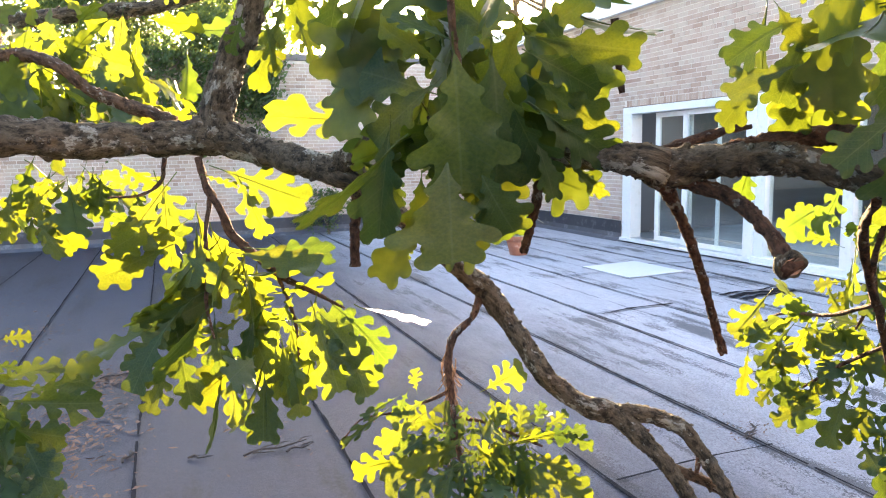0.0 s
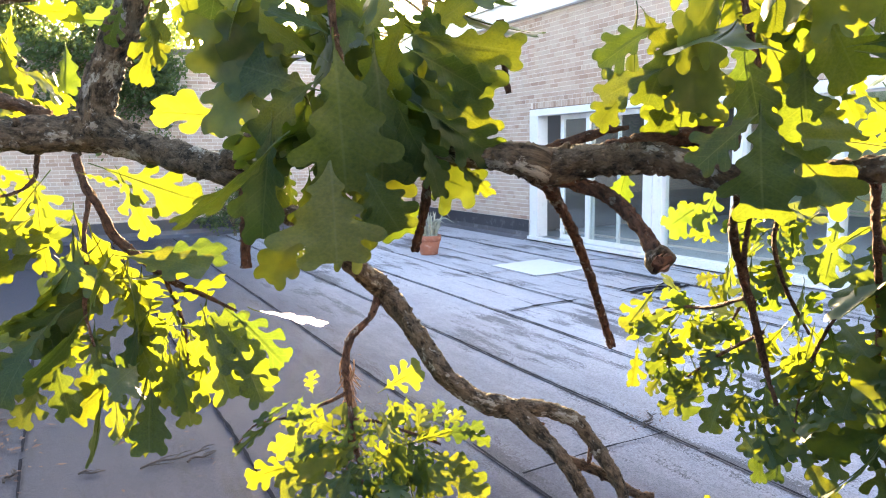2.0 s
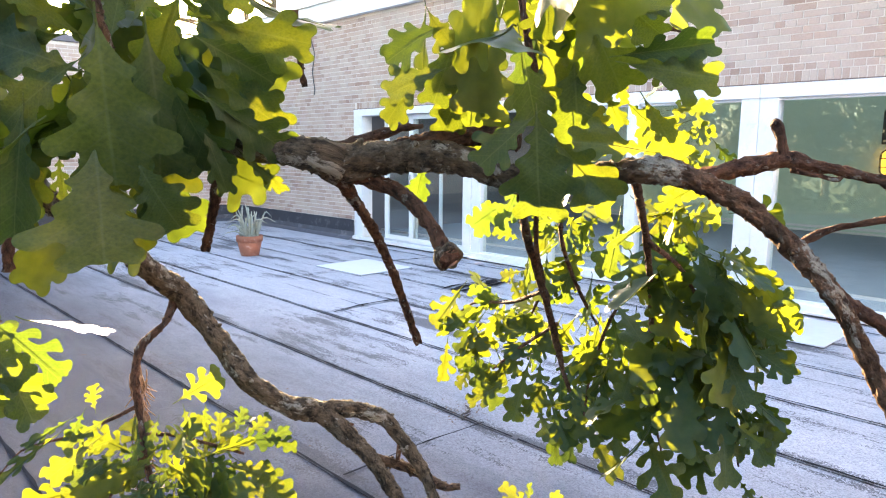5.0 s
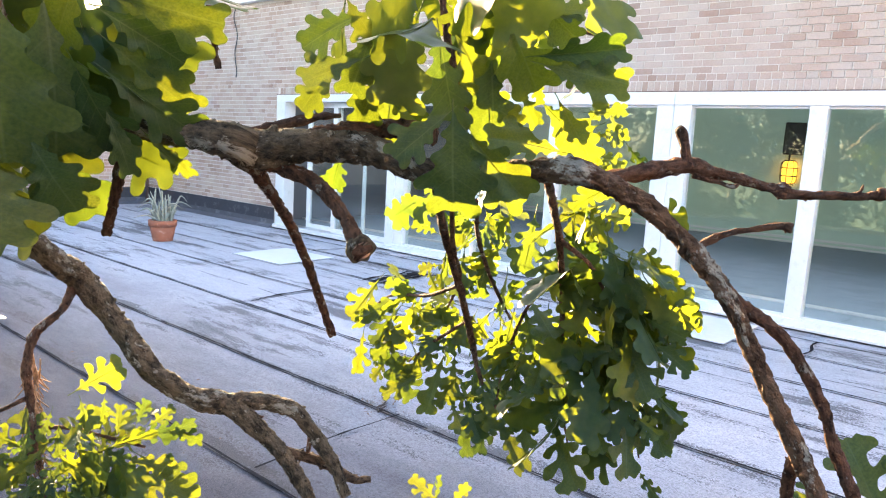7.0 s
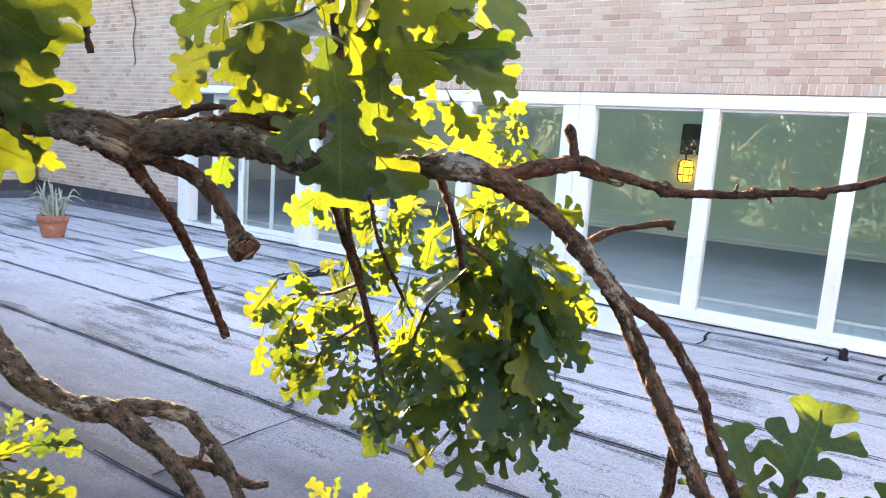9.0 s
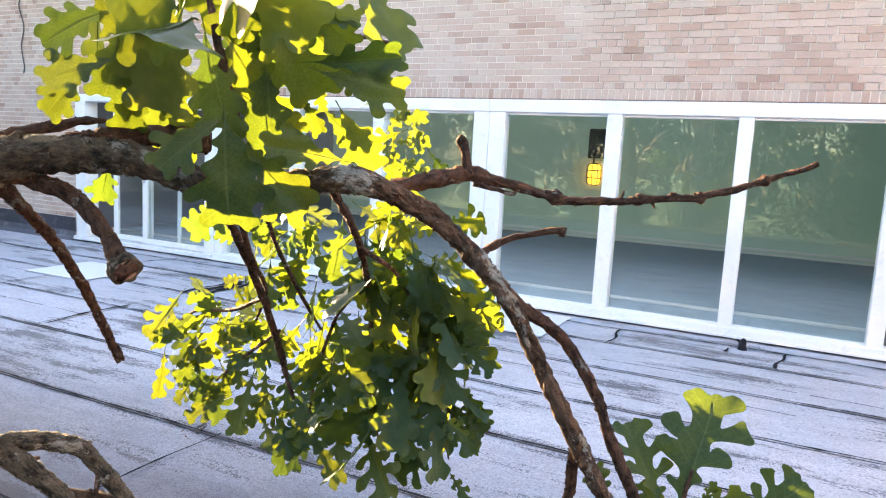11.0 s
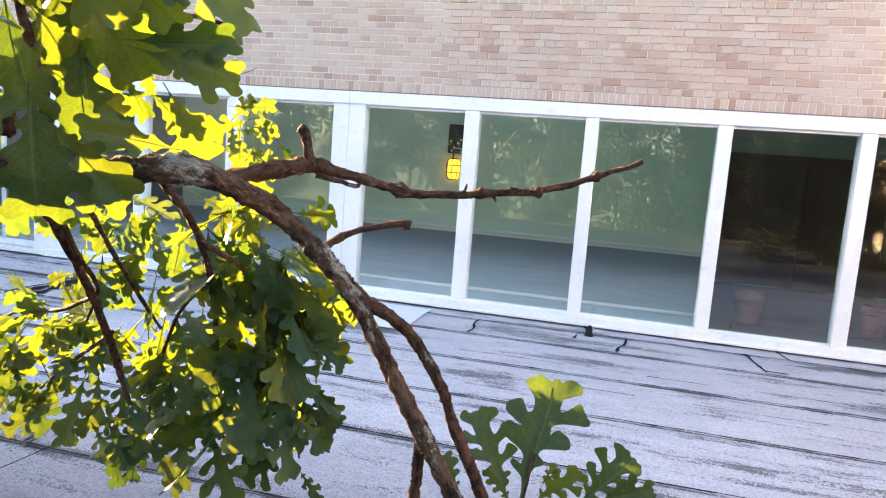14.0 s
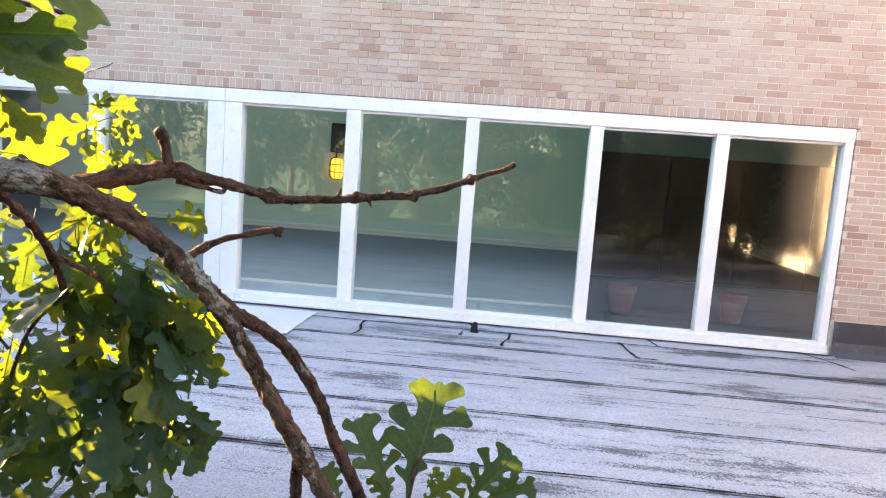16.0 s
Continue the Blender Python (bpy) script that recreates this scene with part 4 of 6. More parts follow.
limb("twig", [(0.839, -0.941, 1.302, 0.0041), (0.919, -0.819, 1.203, 0.0037), (0.950, -0.751, 1.060, 0.0030), (0.907, -0.761, 0.948, 0.0020)], 20, 7)
limb("twig", [(0.843, -0.701, 1.240, 0.0046), (0.941, -0.524, 1.171, 0.0042), (0.992, -0.366, 1.136, 0.0035), (0.981, -0.299, 1.089, 0.0024)], 18, 6)
limb("twig", [(0.886, -0.702, 1.162, 0.0043), (0.978, -0.532, 1.058, 0.0038), (0.993, -0.431, 0.975, 0.0029)], 14, 6)
limb("twig", [(0.590, -0.984, 1.713, 0.0040), (0.620, -1.016, 1.697, 0.0033), (0.640, -1.044, 1.694, 0.0027), (0.658, -1.068, 1.689, 0.0027), (0.670, -1.086, 1.683, 0.0036)], 20, 7)
limb("twig", [(0.261, -0.710, 1.709, 0.0053), (0.271, -0.705, 1.651, 0.0046), (0.275, -0.704, 1.625, 0.0040), (0.279, -0.704, 1.608, 0.0046)], 18, 8)
limb("branch", [(0.069, -0.616, 1.566, 0.0133), (0.033, -0.691, 1.603, 0.0085), (-0.004, -0.766, 1.636, 0.0056), (-0.018, -0.789, 1.676, 0.0043), (-0.016, -0.772, 1.742, 0.0039)], 26, 9)
limb("branch", [(0.338, -1.075, 1.485, 0.0086), (0.358, -1.067, 1.540, 0.0062), (0.349, -1.062, 1.595, 0.0047), (0.336, -1.057, 1.648, 0.0041), (0.335, -1.045, 1.713, 0.0037)], 26, 9)
limb("twig", [(0.741, -1.504, 0.963, 0.0057), (0.764, -1.509, 1.020, 0.0043), (0.777, -1.513, 1.066, 0.0032), (0.789, -1.521, 1.113, 0.0021)], 16, 7)
CUT_AT, CUT_WAY = Vector((0.2610, -1.0167, 1.4048)), Vector((-0.0127, -0.0347, -0.0182))
# ---- oak leaves ----


def leaf_field(x, y, ribs, melt):
    """How far (x, y) lies outside the blade: a smooth union of the lobes round their veins."""
    total = 0.0
    for ax, ay, bx, by, ra, rb in ribs:
        dx, dy = bx - ax, by - ay
        t = min(1.0, max(0.0, ((x - ax) * dx + (y - ay) * dy) / (dx * dx + dy * dy)))
        d = math.hypot(x - ax - dx * t, y - ay - dy * t) - (ra + (rb - ra) * t)
        total += math.exp(-d / melt)
    return -melt * math.log(total + 1e-30)


DEEP = ((0.19, 0.13, 0.028, 34), (0.36, 0.27, 0.046, 35), (0.56, 0.35, 0.053, 38), (0.77, 0.26, 0.050, 47))
BROAD = ((0.20, 0.13, 0.028, 36), (0.36, 0.26, 0.050, 38), (0.56, 0.38, 0.070, 40), (0.79, 0.27, 0.070, 50))


def leaf_mesh(seed, broad, flat=1.0):
    """A lobed oak blade of length 1 along +y, with its stalk, slightly folded and curled. broad: shallow round lobes, not deep narrow ones."""
    r = random.Random(seed)
    core = (0.010, 0.050, 0.150, 0.170) if broad else (0.007, 0.036, 0.088, 0.096)
    tip = 0.90 if broad else 0.945
    ribs = [(0, 0.02, 0, 0.22, core[0], core[1]), (0, 0.22, 0, 0.55, core[1], core[2]), (0, 0.55, 0.02 * r.uniform(-1, 1), 0.78, core[2], core[3]), (0, 0.78, 0.02 * r.uniform(-1, 1), tip, core[3] * 0.95, 0.075 if broad else 0.040)]
    for side in (-1, 1):
        skip = r.uniform(-0.035, 0.035)
        for s, ln, rad, ang in BROAD if broad else DEEP:
            s, ln, a = s + skip + r.uniform(-.015, .015), ln * r.uniform(0.80, 1.12), radians(ang + r.uniform(-8, 8))
            ex, ey = side * ln * math.cos(a), s + ln * math.sin(a) * 0.8
            ribs.append((0, s, ex, ey, rad * 0.72, rad * r.uniform(0.9, 1.2)))
            if not broad and ln > 0.18:
                # the lobes widen towards blunt, notched ends
                for bend in (0.85, -0.75):
                    k, c, d = r.uniform(0.66, 0.84), a + bend * r.uniform(0.7, 1.1), ln * r.uniform(0.20, 0.34)
                    ribs.append((ex * k, s + (ey - s) * k, ex * k + side * d * math.cos(c), s + (ey - s) * k + d * math.sin(c), rad * 0.9, rad * r.uniform(0.5, 0.75)))
    if not broad:
        for side in (-1, 1):
            ribs.append((0, 0.86, side * r.uniform(0.09, 0.13), r.uniform(0.94, 0.99), 0.035, 0.026))
    curl, fold, sway = r.uniform(0.04, 0.34) * flat, r.uniform(0.0, 0.35) * flat, r.uniform(-0.07, 0.07)
    nx, ny = 34, 40
    gx, gy = [-0.48 + 0.96 * i / nx for i in range(nx + 1)], [1.05 * j / ny for j in range(ny + 1)]
    val = [[leaf_field(x, y, ribs, 0.021 if broad else 0.013) for y in gy] for x in gx]
    outside, todo = set(), [(0, 0)]
    while todo:
        i, j = todo.pop()
        if (i, j) in outside or not (0 <= i <= nx and 0 <= j <= ny) or val[i][j] < 0:
            continue
        outside.add((i, j))
        todo += [(i + 1, j), (i - 1, j), (i, j + 1), (i, j - 1)]
    for i in range(nx + 1):
        for j in range(ny + 1):
            if val[i][j] >= 0 and (i, j) not in outside:
                val[i][j] = -0.01
    bm, made = bmesh.new(), {}

    def vert(key, x, y):
        if key not in made:
            z = -curl * y * y + fold * abs(x) - 0.5 * fold * x * x + 0.045 * flat * noise.noise(Vector((x * 5 + seed, y * 5, seed * 1.3))) * min(1, abs(x) * 6)
            made[key] = bm.verts.new((x + sway * math.sin(y * 3), y, z))
        return made[key]

    for i in range(nx):
        for j in range(ny):
            ring, face = ((i, j), (i + 1, j), (i + 1, j + 1), (i, j + 1)), []
            for a, b in zip(ring, ring[1:] + ring[:1]):
                va, vb = val[a[0]][a[1]], val[b[0]][b[1]]
                if va < 0:
                    face.append(vert(a, gx[a[0]], gy[a[1]]))
                if (va < 0) != (vb < 0):
                    t = min(0.98, max(0.02, va / (va - vb)))
                    face.append(vert((min(a, b), max(a, b)), gx[a[0]] + (gx[b[0]] - gx[a[0]]) * t, gy[a[1]] + (gy[b[1]] - gy[a[1]]) * t))
            if len(face) > 2:
                bm.faces.new(face)
    tube(bm, [(0, -0.12, 0.03, 0.008), (0, 0.02, -0.004, 0.008), (sway * 0.9, 0.4, -curl * 0.16 - 0.006, 0.007), (sway * 0.8, 0.9, -curl * 0.81 - 0.005, 0.003)], 9, 4, cap=False)
    me = bpy.data.meshes.new("leaf")
    bm.to_mesh(me)
    bm.free()
    me.materials.append(LEAF)
    me.polygons.foreach_set("use_smooth", [True] * len(me.polygons))
    return me


LEAF_MESHES = [leaf_mesh(k, False) for k in range(1, 9)] + [leaf_mesh(k, True) for k in range(20, 28)] + [leaf_mesh(40, True, 0.12)]
LEAF_LIST = []          # placed leaves: matrix and mesh number
pick = random.Random(11)
EYE_SIDE = Vector((-0.27, -1.56, 1.55))


def leaf_pose(base, tip, width, turn, toward):
    base, tip = Vector(base), Vector(tip)
    along = tip - base
    size = along.length
    y = along.normalized()
    z = toward - y * toward.dot(y)
    z = z.normalized() if z.length > 1e-3 else y.orthogonal().normalized()
    x = y.cross(z)
    rot = Matrix((x, y, z)).transposed().to_4x4() @ Matrix.Rotation(radians(turn), 4, "Y")
    return Matrix.Translation(base) @ rot @ Matrix.Diagonal((size * width * 1.45, size, size, 1))


def level_leaf(base, tip, normal, width):
    """A flat leaf whose blade lies square to normal."""
    base, normal = Vector(base), Vector(normal).normalized()
    along = Vector(tip) - base
    along -= normal * along.dot(normal)
    size, y = along.length, along.normalized()
    rot = Matrix((y.cross(normal), y, normal)).transposed().to_4x4()
    LEAF_LIST.append((Matrix.Translation(base) @ rot @ Matrix.Diagonal((size * width * 1.45, size, size, 1)), 16))


def hero_leaves(rows, broad=False):
    for bx, by, bz, tx, ty, tz, w, turn in rows:
        b = Vector((bx, by, bz))
        LEAF_LIST.append((leaf_pose(b, (tx, ty, tz), w, turn + pick.uniform(-6, 6), EYE_SIDE - b + Vector([pick.uniform(-.16, .16) for _ in range(3)])), pick.randrange(8) + 8 * broad))


# drooping bunch in the middle
hero_leaves([
    (-0.023, -0.803, 1.643, -0.016, -0.809, 1.478, 0.80, 0),
    (-0.025, -0.782, 1.520, -0.027, -0.804, 1.399, 1.00, -8),
    (0.014, -0.789, 1.506, 0.044, -0.810, 1.429, 0.85, 15),
    (-0.072, -0.712, 1.561, -0.093, -0.702, 1.420, 0.50, 20),
    (-0.069, -0.723, 1.542, -0.172, -0.692, 1.427, 0.24, -35),
    (-0.008, -0.695, 1.606, -0.116, -0.645, 1.652, 0.70, 10),
    (-0.028, -0.753, 1.611, -0.096, -0.705, 1.550, 0.60, 20),
    (-0.015, -0.670, 1.586, -0.024, -0.643, 1.509, 0.60, 0),
    (-0.097, -0.587, 1.760, -0.112, -0.568, 1.681, 0.60, 0),
    (0.076, -0.809, 1.661, 0.194, -0.860, 1.637, 0.50, 15),
    (0.084, -0.788, 1.645, 0.175, -0.816, 1.597, 0.62, -10),
    (0.094, -0.778, 1.617, 0.184, -0.807, 1.539, 0.55, 10),
    (0.088, -0.795, 1.581, 0.172, -0.835, 1.515, 0.52, 0),
    (0.128, -0.794, 1.520, 0.189, -0.801, 1.459, 0.26, 0),
    (0.086, -0.792, 1.548, 0.116, -0.800, 1.468, 0.42, -15)], True)
hero_leaves([
    (0.029, -0.793, 1.643, 0.051, -0.797, 1.484, 0.70, -20),
    (0.056, -0.826, 1.682, 0.034, -0.778, 1.592, 0.62, 10),
    (-0.024, -0.793, 1.657, -0.084, -0.766, 1.690, 0.42, 30),
    (0.119, -0.820, 1.642, 0.087, -0.798, 1.689, 0.55, 0),
    (0.001, -0.767, 1.633, 0.018, -0.764, 1.695, 0.60, 0),
    (-0.025, -0.768, 1.635, -0.088, -0.709, 1.677, 0.50, -20),
    (0.031, -0.756, 1.611, 0.086, -0.769, 1.524, 0.70, 10),
    (0.078, -0.787, 1.662, 0.157, -0.822, 1.704, 0.55, 10),
    (0.021, -0.780, 1.654, 0.056, -0.786, 1.712, 0.60, 0),
    (0.057, -0.789, 1.588, 0.094, -0.797, 1.493, 0.60, 15),
    (0.041, -0.770, 1.669, -0.023, -0.732, 1.729, 0.70, 0),
    (-0.019, -0.675, 1.647, -0.083, -0.630, 1.622, 0.60, 0),
    (0.027, -0.731, 1.593, -0.013, -0.690, 1.516, 0.80, 0),
    (0.043, -0.748, 1.578, 0.059, -0.744, 1.486, 0.90, 10)], True)
# hidden backing leaves, added to cut the light through the front ones
hero_leaves([
    (-0.009, -0.766, 1.632, -0.002, -0.771, 1.490, 0.72, 12),
    (0.007, -0.725, 1.628, 0.013, -0.729, 1.496, 0.72, 12),
    (-0.011, -0.746, 1.512, -0.013, -0.765, 1.408, 0.90, -14),
    (0.005, -0.705, 1.510, 0.003, -0.723, 1.413, 0.90, -14),
    (0.030, -0.753, 1.501, 0.056, -0.771, 1.435, 0.77, 12),
    (0.047, -0.712, 1.500, 0.071, -0.729, 1.438, 0.77, 12),
    (0.045, -0.756, 1.633, 0.063, -0.760, 1.496, 0.63, -14),
    (0.061, -0.714, 1.629, 0.079, -0.718, 1.502, 0.63, -14),
    (-0.059, -0.674, 1.552, -0.078, -0.665, 1.431, 0.45, 12),
    (-0.044, -0.632, 1.549, -0.061, -0.624, 1.436, 0.45, 12)], True)
# single leaves behind it
hero_leaves([
    (-0.013, -0.427, 1.535, -0.045, -0.439, 1.507, 0.80, 0),
    (0.043, -0.392, 1.513, 0.049, -0.376, 1.435, 0.45, 20),
    (0.068, -0.250, 1.390, 0.074, -0.260, 1.324, 0.70, 20),
    (0.091, -0.259, 1.373, 0.097, -0.268, 1.323, 0.50, 0),
    (0.179, 0.245, 1.618, -0.090, 0.249, 1.636, 0.42, 0),
    (-0.092, -0.136, 1.842, -0.162, -0.097, 1.657, 0.34, 10),
    (-0.130, -0.121, 1.801, -0.110, -0.108, 1.698, 0.45, -20),
    (-0.049, -0.144, 1.843, 0.012, -0.143, 1.767, 0.50, 0),
    (-0.166, -0.069, 1.820, -0.202, -0.052, 1.739, 0.50, 20),
    (-0.067, -0.084, 1.822, -0.024, -0.076, 1.724, 0.45, -20),
    (0.033, -0.106, 1.823, 0.089, -0.114, 1.779, 0.50, 0)])
# bright bunch below the limb
hero_leaves([(-0.352, -0.163, 1.149, -0.396, -0.192, 1.060, 0.62, 0),
    (-0.334, -0.152, 1.188, -0.321, -0.190, 1.063, 0.50, 10),
    (-0.242, -0.170, 1.135, -0.242, -0.229, 1.022, 0.42, 0),
    (-0.148, -0.150, 1.164, -0.149, -0.186, 1.047, 0.50, 0),
    (-0.123, -0.161, 1.140, -0.115, -0.206, 1.008, 0.55, -10),
    (-0.074, -0.170, 1.219, -0.047, -0.243, 1.061, 0.60, 15),
    (-0.028, -0.188, 1.182, 0.016, -0.243, 1.043, 0.55, -15),
    (-0.336, -0.162, 1.235, -0.411, -0.204, 1.158, 0.70, 0),
    (-0.287, -0.136, 1.269, -0.402, -0.148, 1.212, 0.45, -30),
    (-0.190, -0.126, 1.246, -0.184, -0.161, 1.113, 0.60, 10),
    (-0.264, -0.136, 1.221, -0.258, -0.176, 1.111, 0.60, 20)])
hero_leaves([(-0.149, -0.110, 1.250, -0.021, -0.138, 1.273, 0.40, 40),
    (-0.175, -0.091, 1.344, -0.019, -0.129, 1.337, 0.50, -30),
    (-0.030, -0.157, 1.223, 0.064, -0.233, 1.110, 0.50, 0),
    (-0.225, -0.015, 1.507, -0.054, -0.061, 1.430, 0.55, 0),
    (-0.194, -0.038, 1.494, -0.148, -0.072, 1.364, 0.50, 20),
    (-0.326, -0.032, 1.487, -0.435, -0.066, 1.344, 0.50, 0),
    (-0.338, -0.032, 1.476, -0.340, -0.048, 1.305, 0.45, 30),
    (-0.300, -0.056, 1.407, -0.388, -0.062, 1.357, 0.50, -20),
    (-0.261, -0.033, 1.497, -0.195, -0.038, 1.471, 0.40, 50),
    (-0.107, -0.136, 1.251, -0.159, -0.149, 1.165, 0.55, 0),
    (-0.064, -0.155, 1.250, -0.094, -0.182, 1.118, 0.50, 30)])
hero_leaves([(-0.211, -0.102, 1.314, -0.314, -0.119, 1.246, 0.55, 10),
    (-0.210, -0.131, 1.214, -0.300, -0.150, 1.160, 0.50, -15),
    (-0.381, 0.027, 1.476, -0.452, 0.014, 1.502, 0.50, 0),
    (-0.403, 0.027, 1.477, -0.376, 0.013, 1.400, 0.45, 20),
    (-0.455, 0.064, 1.513, -0.467, 0.061, 1.437, 0.50, 0),
    (-0.486, 0.062, 1.520, -0.524, 0.054, 1.423, 0.45, 10),
    (-0.547, 0.055, 1.516, -0.584, 0.045, 1.416, 0.45, -10),
    (-0.583, 0.046, 1.427, -0.539, -0.006, 1.344, 0.45, 30),
    (-0.616, 0.043, 1.485, -0.635, 0.033, 1.375, 0.45, 0)])
# bunch below the limb's elbow
hero_leaves([
    (-0.590, -0.292, 1.152, -0.466, -0.341, 1.137, 0.55, 10),
    (-0.602, -0.266, 1.178, -0.521, -0.286, 1.205, 0.55, -15),
    (-0.581, -0.249, 1.150, -0.475, -0.270, 1.167, 0.50, 0),
    (-0.592, -0.324, 1.120, -0.514, -0.369, 1.105, 0.65, 10),
    (-0.594, -0.357, 1.090, -0.519, -0.393, 1.073, 0.65, -10),
    (-0.569, -0.346, 1.106, -0.527, -0.427, 1.047, 0.60, 0),
    (-0.614, -0.390, 1.073, -0.546, -0.428, 1.052, 0.65, 15),
    (-0.629, -0.223, 1.202, -0.580, -0.238, 1.186, 0.50, 30),
    (-0.620, -0.173, 1.228, -0.574, -0.186, 1.225, 0.75, 20),
    (-0.636, -0.269, 1.123, -0.572, -0.316, 1.134, 0.70, 0),
    (-0.600, -0.406, 1.054, -0.530, -0.455, 1.036, 0.65, 0)])
# lower bunch
hero_leaves([
    (0.219, -0.355, 1.065, 0.284, -0.394, 1.111, 0.80, 0),
    (0.089, -0.322, 1.071, 0.091, -0.307, 1.114, 0.70, 0),
    (0.057, -0.304, 1.061, -0.021, -0.314, 1.036, 0.28, 20),
    (0.035, -0.315, 1.045, -0.067, -0.330, 0.997, 0.22, 20),
    (0.073, -0.316, 1.073, 0.043, -0.324, 1.028, 0.60, 0),
    (0.108, -0.324, 1.054, 0.031, -0.324, 1.019, 0.55, 10),
    (0.090, -0.339, 1.028, 0.001, -0.352, 0.986, 0.60, 0),
    (0.112, -0.340, 1.018, 0.055, -0.327, 1.002, 0.50, -20),
    (0.109, -0.358, 1.002, 0.032, -0.359, 0.967, 0.60, 10),
    (0.123, -0.357, 0.990, 0.071, -0.363, 0.961, 0.60, 0),
    (0.149, -0.353, 1.021, 0.125, -0.375, 0.978, 0.60, 0),
    (0.185, -0.349, 1.040, 0.157, -0.367, 0.997, 0.55, 20),
    (0.219, -0.380, 1.060, 0.218, -0.421, 1.018, 0.75, 0),
    (0.268, -0.362, 1.048, 0.251, -0.373, 1.001, 0.60, 0),
    (0.191, -0.362, 1.017, 0.181, -0.391, 0.970, 0.60, -10),
    (0.237, -0.381, 0.995, 0.219, -0.406, 0.950, 0.60, 10),
    (0.273, -0.395, 0.980, 0.287, -0.378, 1.032, 0.60, 0),
    (0.307, -0.395, 0.992, 0.331, -0.390, 1.033, 0.60, 10)])
hero_leaves([
    (0.320, -0.405, 0.987, 0.368, -0.419, 1.019, 0.55, 0),
    (0.352, -0.416, 0.977, 0.396, -0.468, 0.958, 0.50, 20),
    (0.345, -0.415, 0.970, 0.398, -0.441, 0.986, 0.50, 0),
    (0.126, -0.382, 0.965, -0.002, -0.383, 0.922, 0.62, 0),
    (0.129, -0.396, 0.939, 0.025, -0.415, 0.901, 0.62, 10),
    (0.132, -0.394, 0.944, 0.094, -0.437, 0.883, 0.66, 0),
    (0.164, -0.395, 0.946, 0.136, -0.460, 0.874, 0.70, 10),
    (0.209, -0.398, 0.956, 0.226, -0.458, 0.908, 0.62, 0),
    (0.216, -0.412, 0.937, 0.188, -0.475, 0.869, 0.62, 0),
    (0.276, -0.412, 0.949, 0.336, -0.474, 0.922, 0.58, 0),
    (0.301, -0.415, 0.945, 0.355, -0.502, 0.897, 0.55, 10),
    (0.279, -0.428, 0.922, 0.349, -0.523, 0.879, 0.60, 0),
    (0.255, -0.427, 0.922, 0.262, -0.491, 0.865, 0.60, -10),
    (0.167, -0.365, 0.985, 0.094, -0.368, 0.943, 0.60, 0),
    (0.193, -0.386, 0.966, 0.125, -0.405, 0.919, 0.66, 0),
    (0.248, -0.398, 0.972, 0.267, -0.453, 0.934, 0.62, 10)])
# upper bunch near the eye
hero_leaves([
    (0.320, -1.087, 1.559, 0.299, -1.107, 1.457, 0.85, 0),
    (0.332, -1.099, 1.537, 0.352, -1.165, 1.468, 0.62, 10),
    (0.409, -1.171, 1.522, 0.342, -1.118, 1.534, 0.55, 10),
    (0.318, -1.085, 1.558, 0.258, -1.064, 1.507, 0.55, 0),
    (0.420, -1.154, 1.579, 0.434, -1.191, 1.518, 0.72, 0),
    (0.371, -1.160, 1.611, 0.406, -1.244, 1.594, 0.52, -10),
    (0.375, -1.150, 1.620, 0.408, -1.236, 1.628, 0.44, 0),
    (0.364, -1.147, 1.669, 0.398, -1.193, 1.667, 0.50, 0),
    (0.361, -1.148, 1.683, 0.398, -1.184, 1.635, 0.66, 10),
    (0.347, -1.115, 1.680, 0.392, -1.150, 1.582, 0.66, 0),
    (0.311, -1.068, 1.642, 0.333, -1.078, 1.547, 0.62, -10),
    (0.362, -1.102, 1.616, 0.372, -1.106, 1.519, 0.85, 10),
    (0.302, -1.050, 1.664, 0.284, -1.020, 1.562, 0.62, 0),
    (0.303, -1.000, 1.601, 0.285, -0.969, 1.537, 0.66, 10),
    (0.311, -0.992, 1.583, 0.347, -1.022, 1.547, 0.55, 0),
    (0.261, -1.024, 1.640, 0.248, -1.004, 1.569, 0.66, 0),
    (0.420, -1.105, 1.590, 0.434, -1.119, 1.549, 0.55, 0)], True)
hero_leaves([
    (0.437, -1.113, 1.610, 0.443, -1.117, 1.577, 0.50, 0),
    (0.320, -0.991, 1.622, 0.332, -0.997, 1.593, 0.50, 0),
    (0.228, -1.016, 1.663, 0.256, -1.030, 1.624, 0.66, 10),
    (0.288, -1.054, 1.678, 0.265, -1.025, 1.631, 0.62, 0),
    (0.314, -1.099, 1.693, 0.322, -1.092, 1.634, 0.90, 0),
    (0.342, -1.133, 1.704, 0.365, -1.141, 1.639, 0.90, 0),
    (0.427, -1.129, 1.576, 0.449, -1.158, 1.545, 0.62, 0),
    (0.369, -1.075, 1.581, 0.395, -1.119, 1.544, 0.62, 15),
    (0.308, -1.036, 1.637, 0.281, -0.995, 1.601, 0.70, 0),
    (0.339, -1.067, 1.642, 0.373, -1.094, 1.576, 0.70, -15),
    (0.393, -1.160, 1.633, 0.411, -1.196, 1.594, 0.60, 0),
    (0.382, -0.842, 1.504, 0.384, -0.823, 1.451, 0.66, 0),
    (0.326, -0.993, 1.596, 0.293, -0.963, 1.564, 0.60, 0),
    (0.249, -1.021, 1.606, 0.200, -0.984, 1.579, 0.62, 0),
    (0.249, -1.015, 1.650, 0.201, -0.977, 1.617, 0.62, 10),
    (0.247, -0.981, 1.601, 0.217, -0.958, 1.552, 0.60, 0)], True)
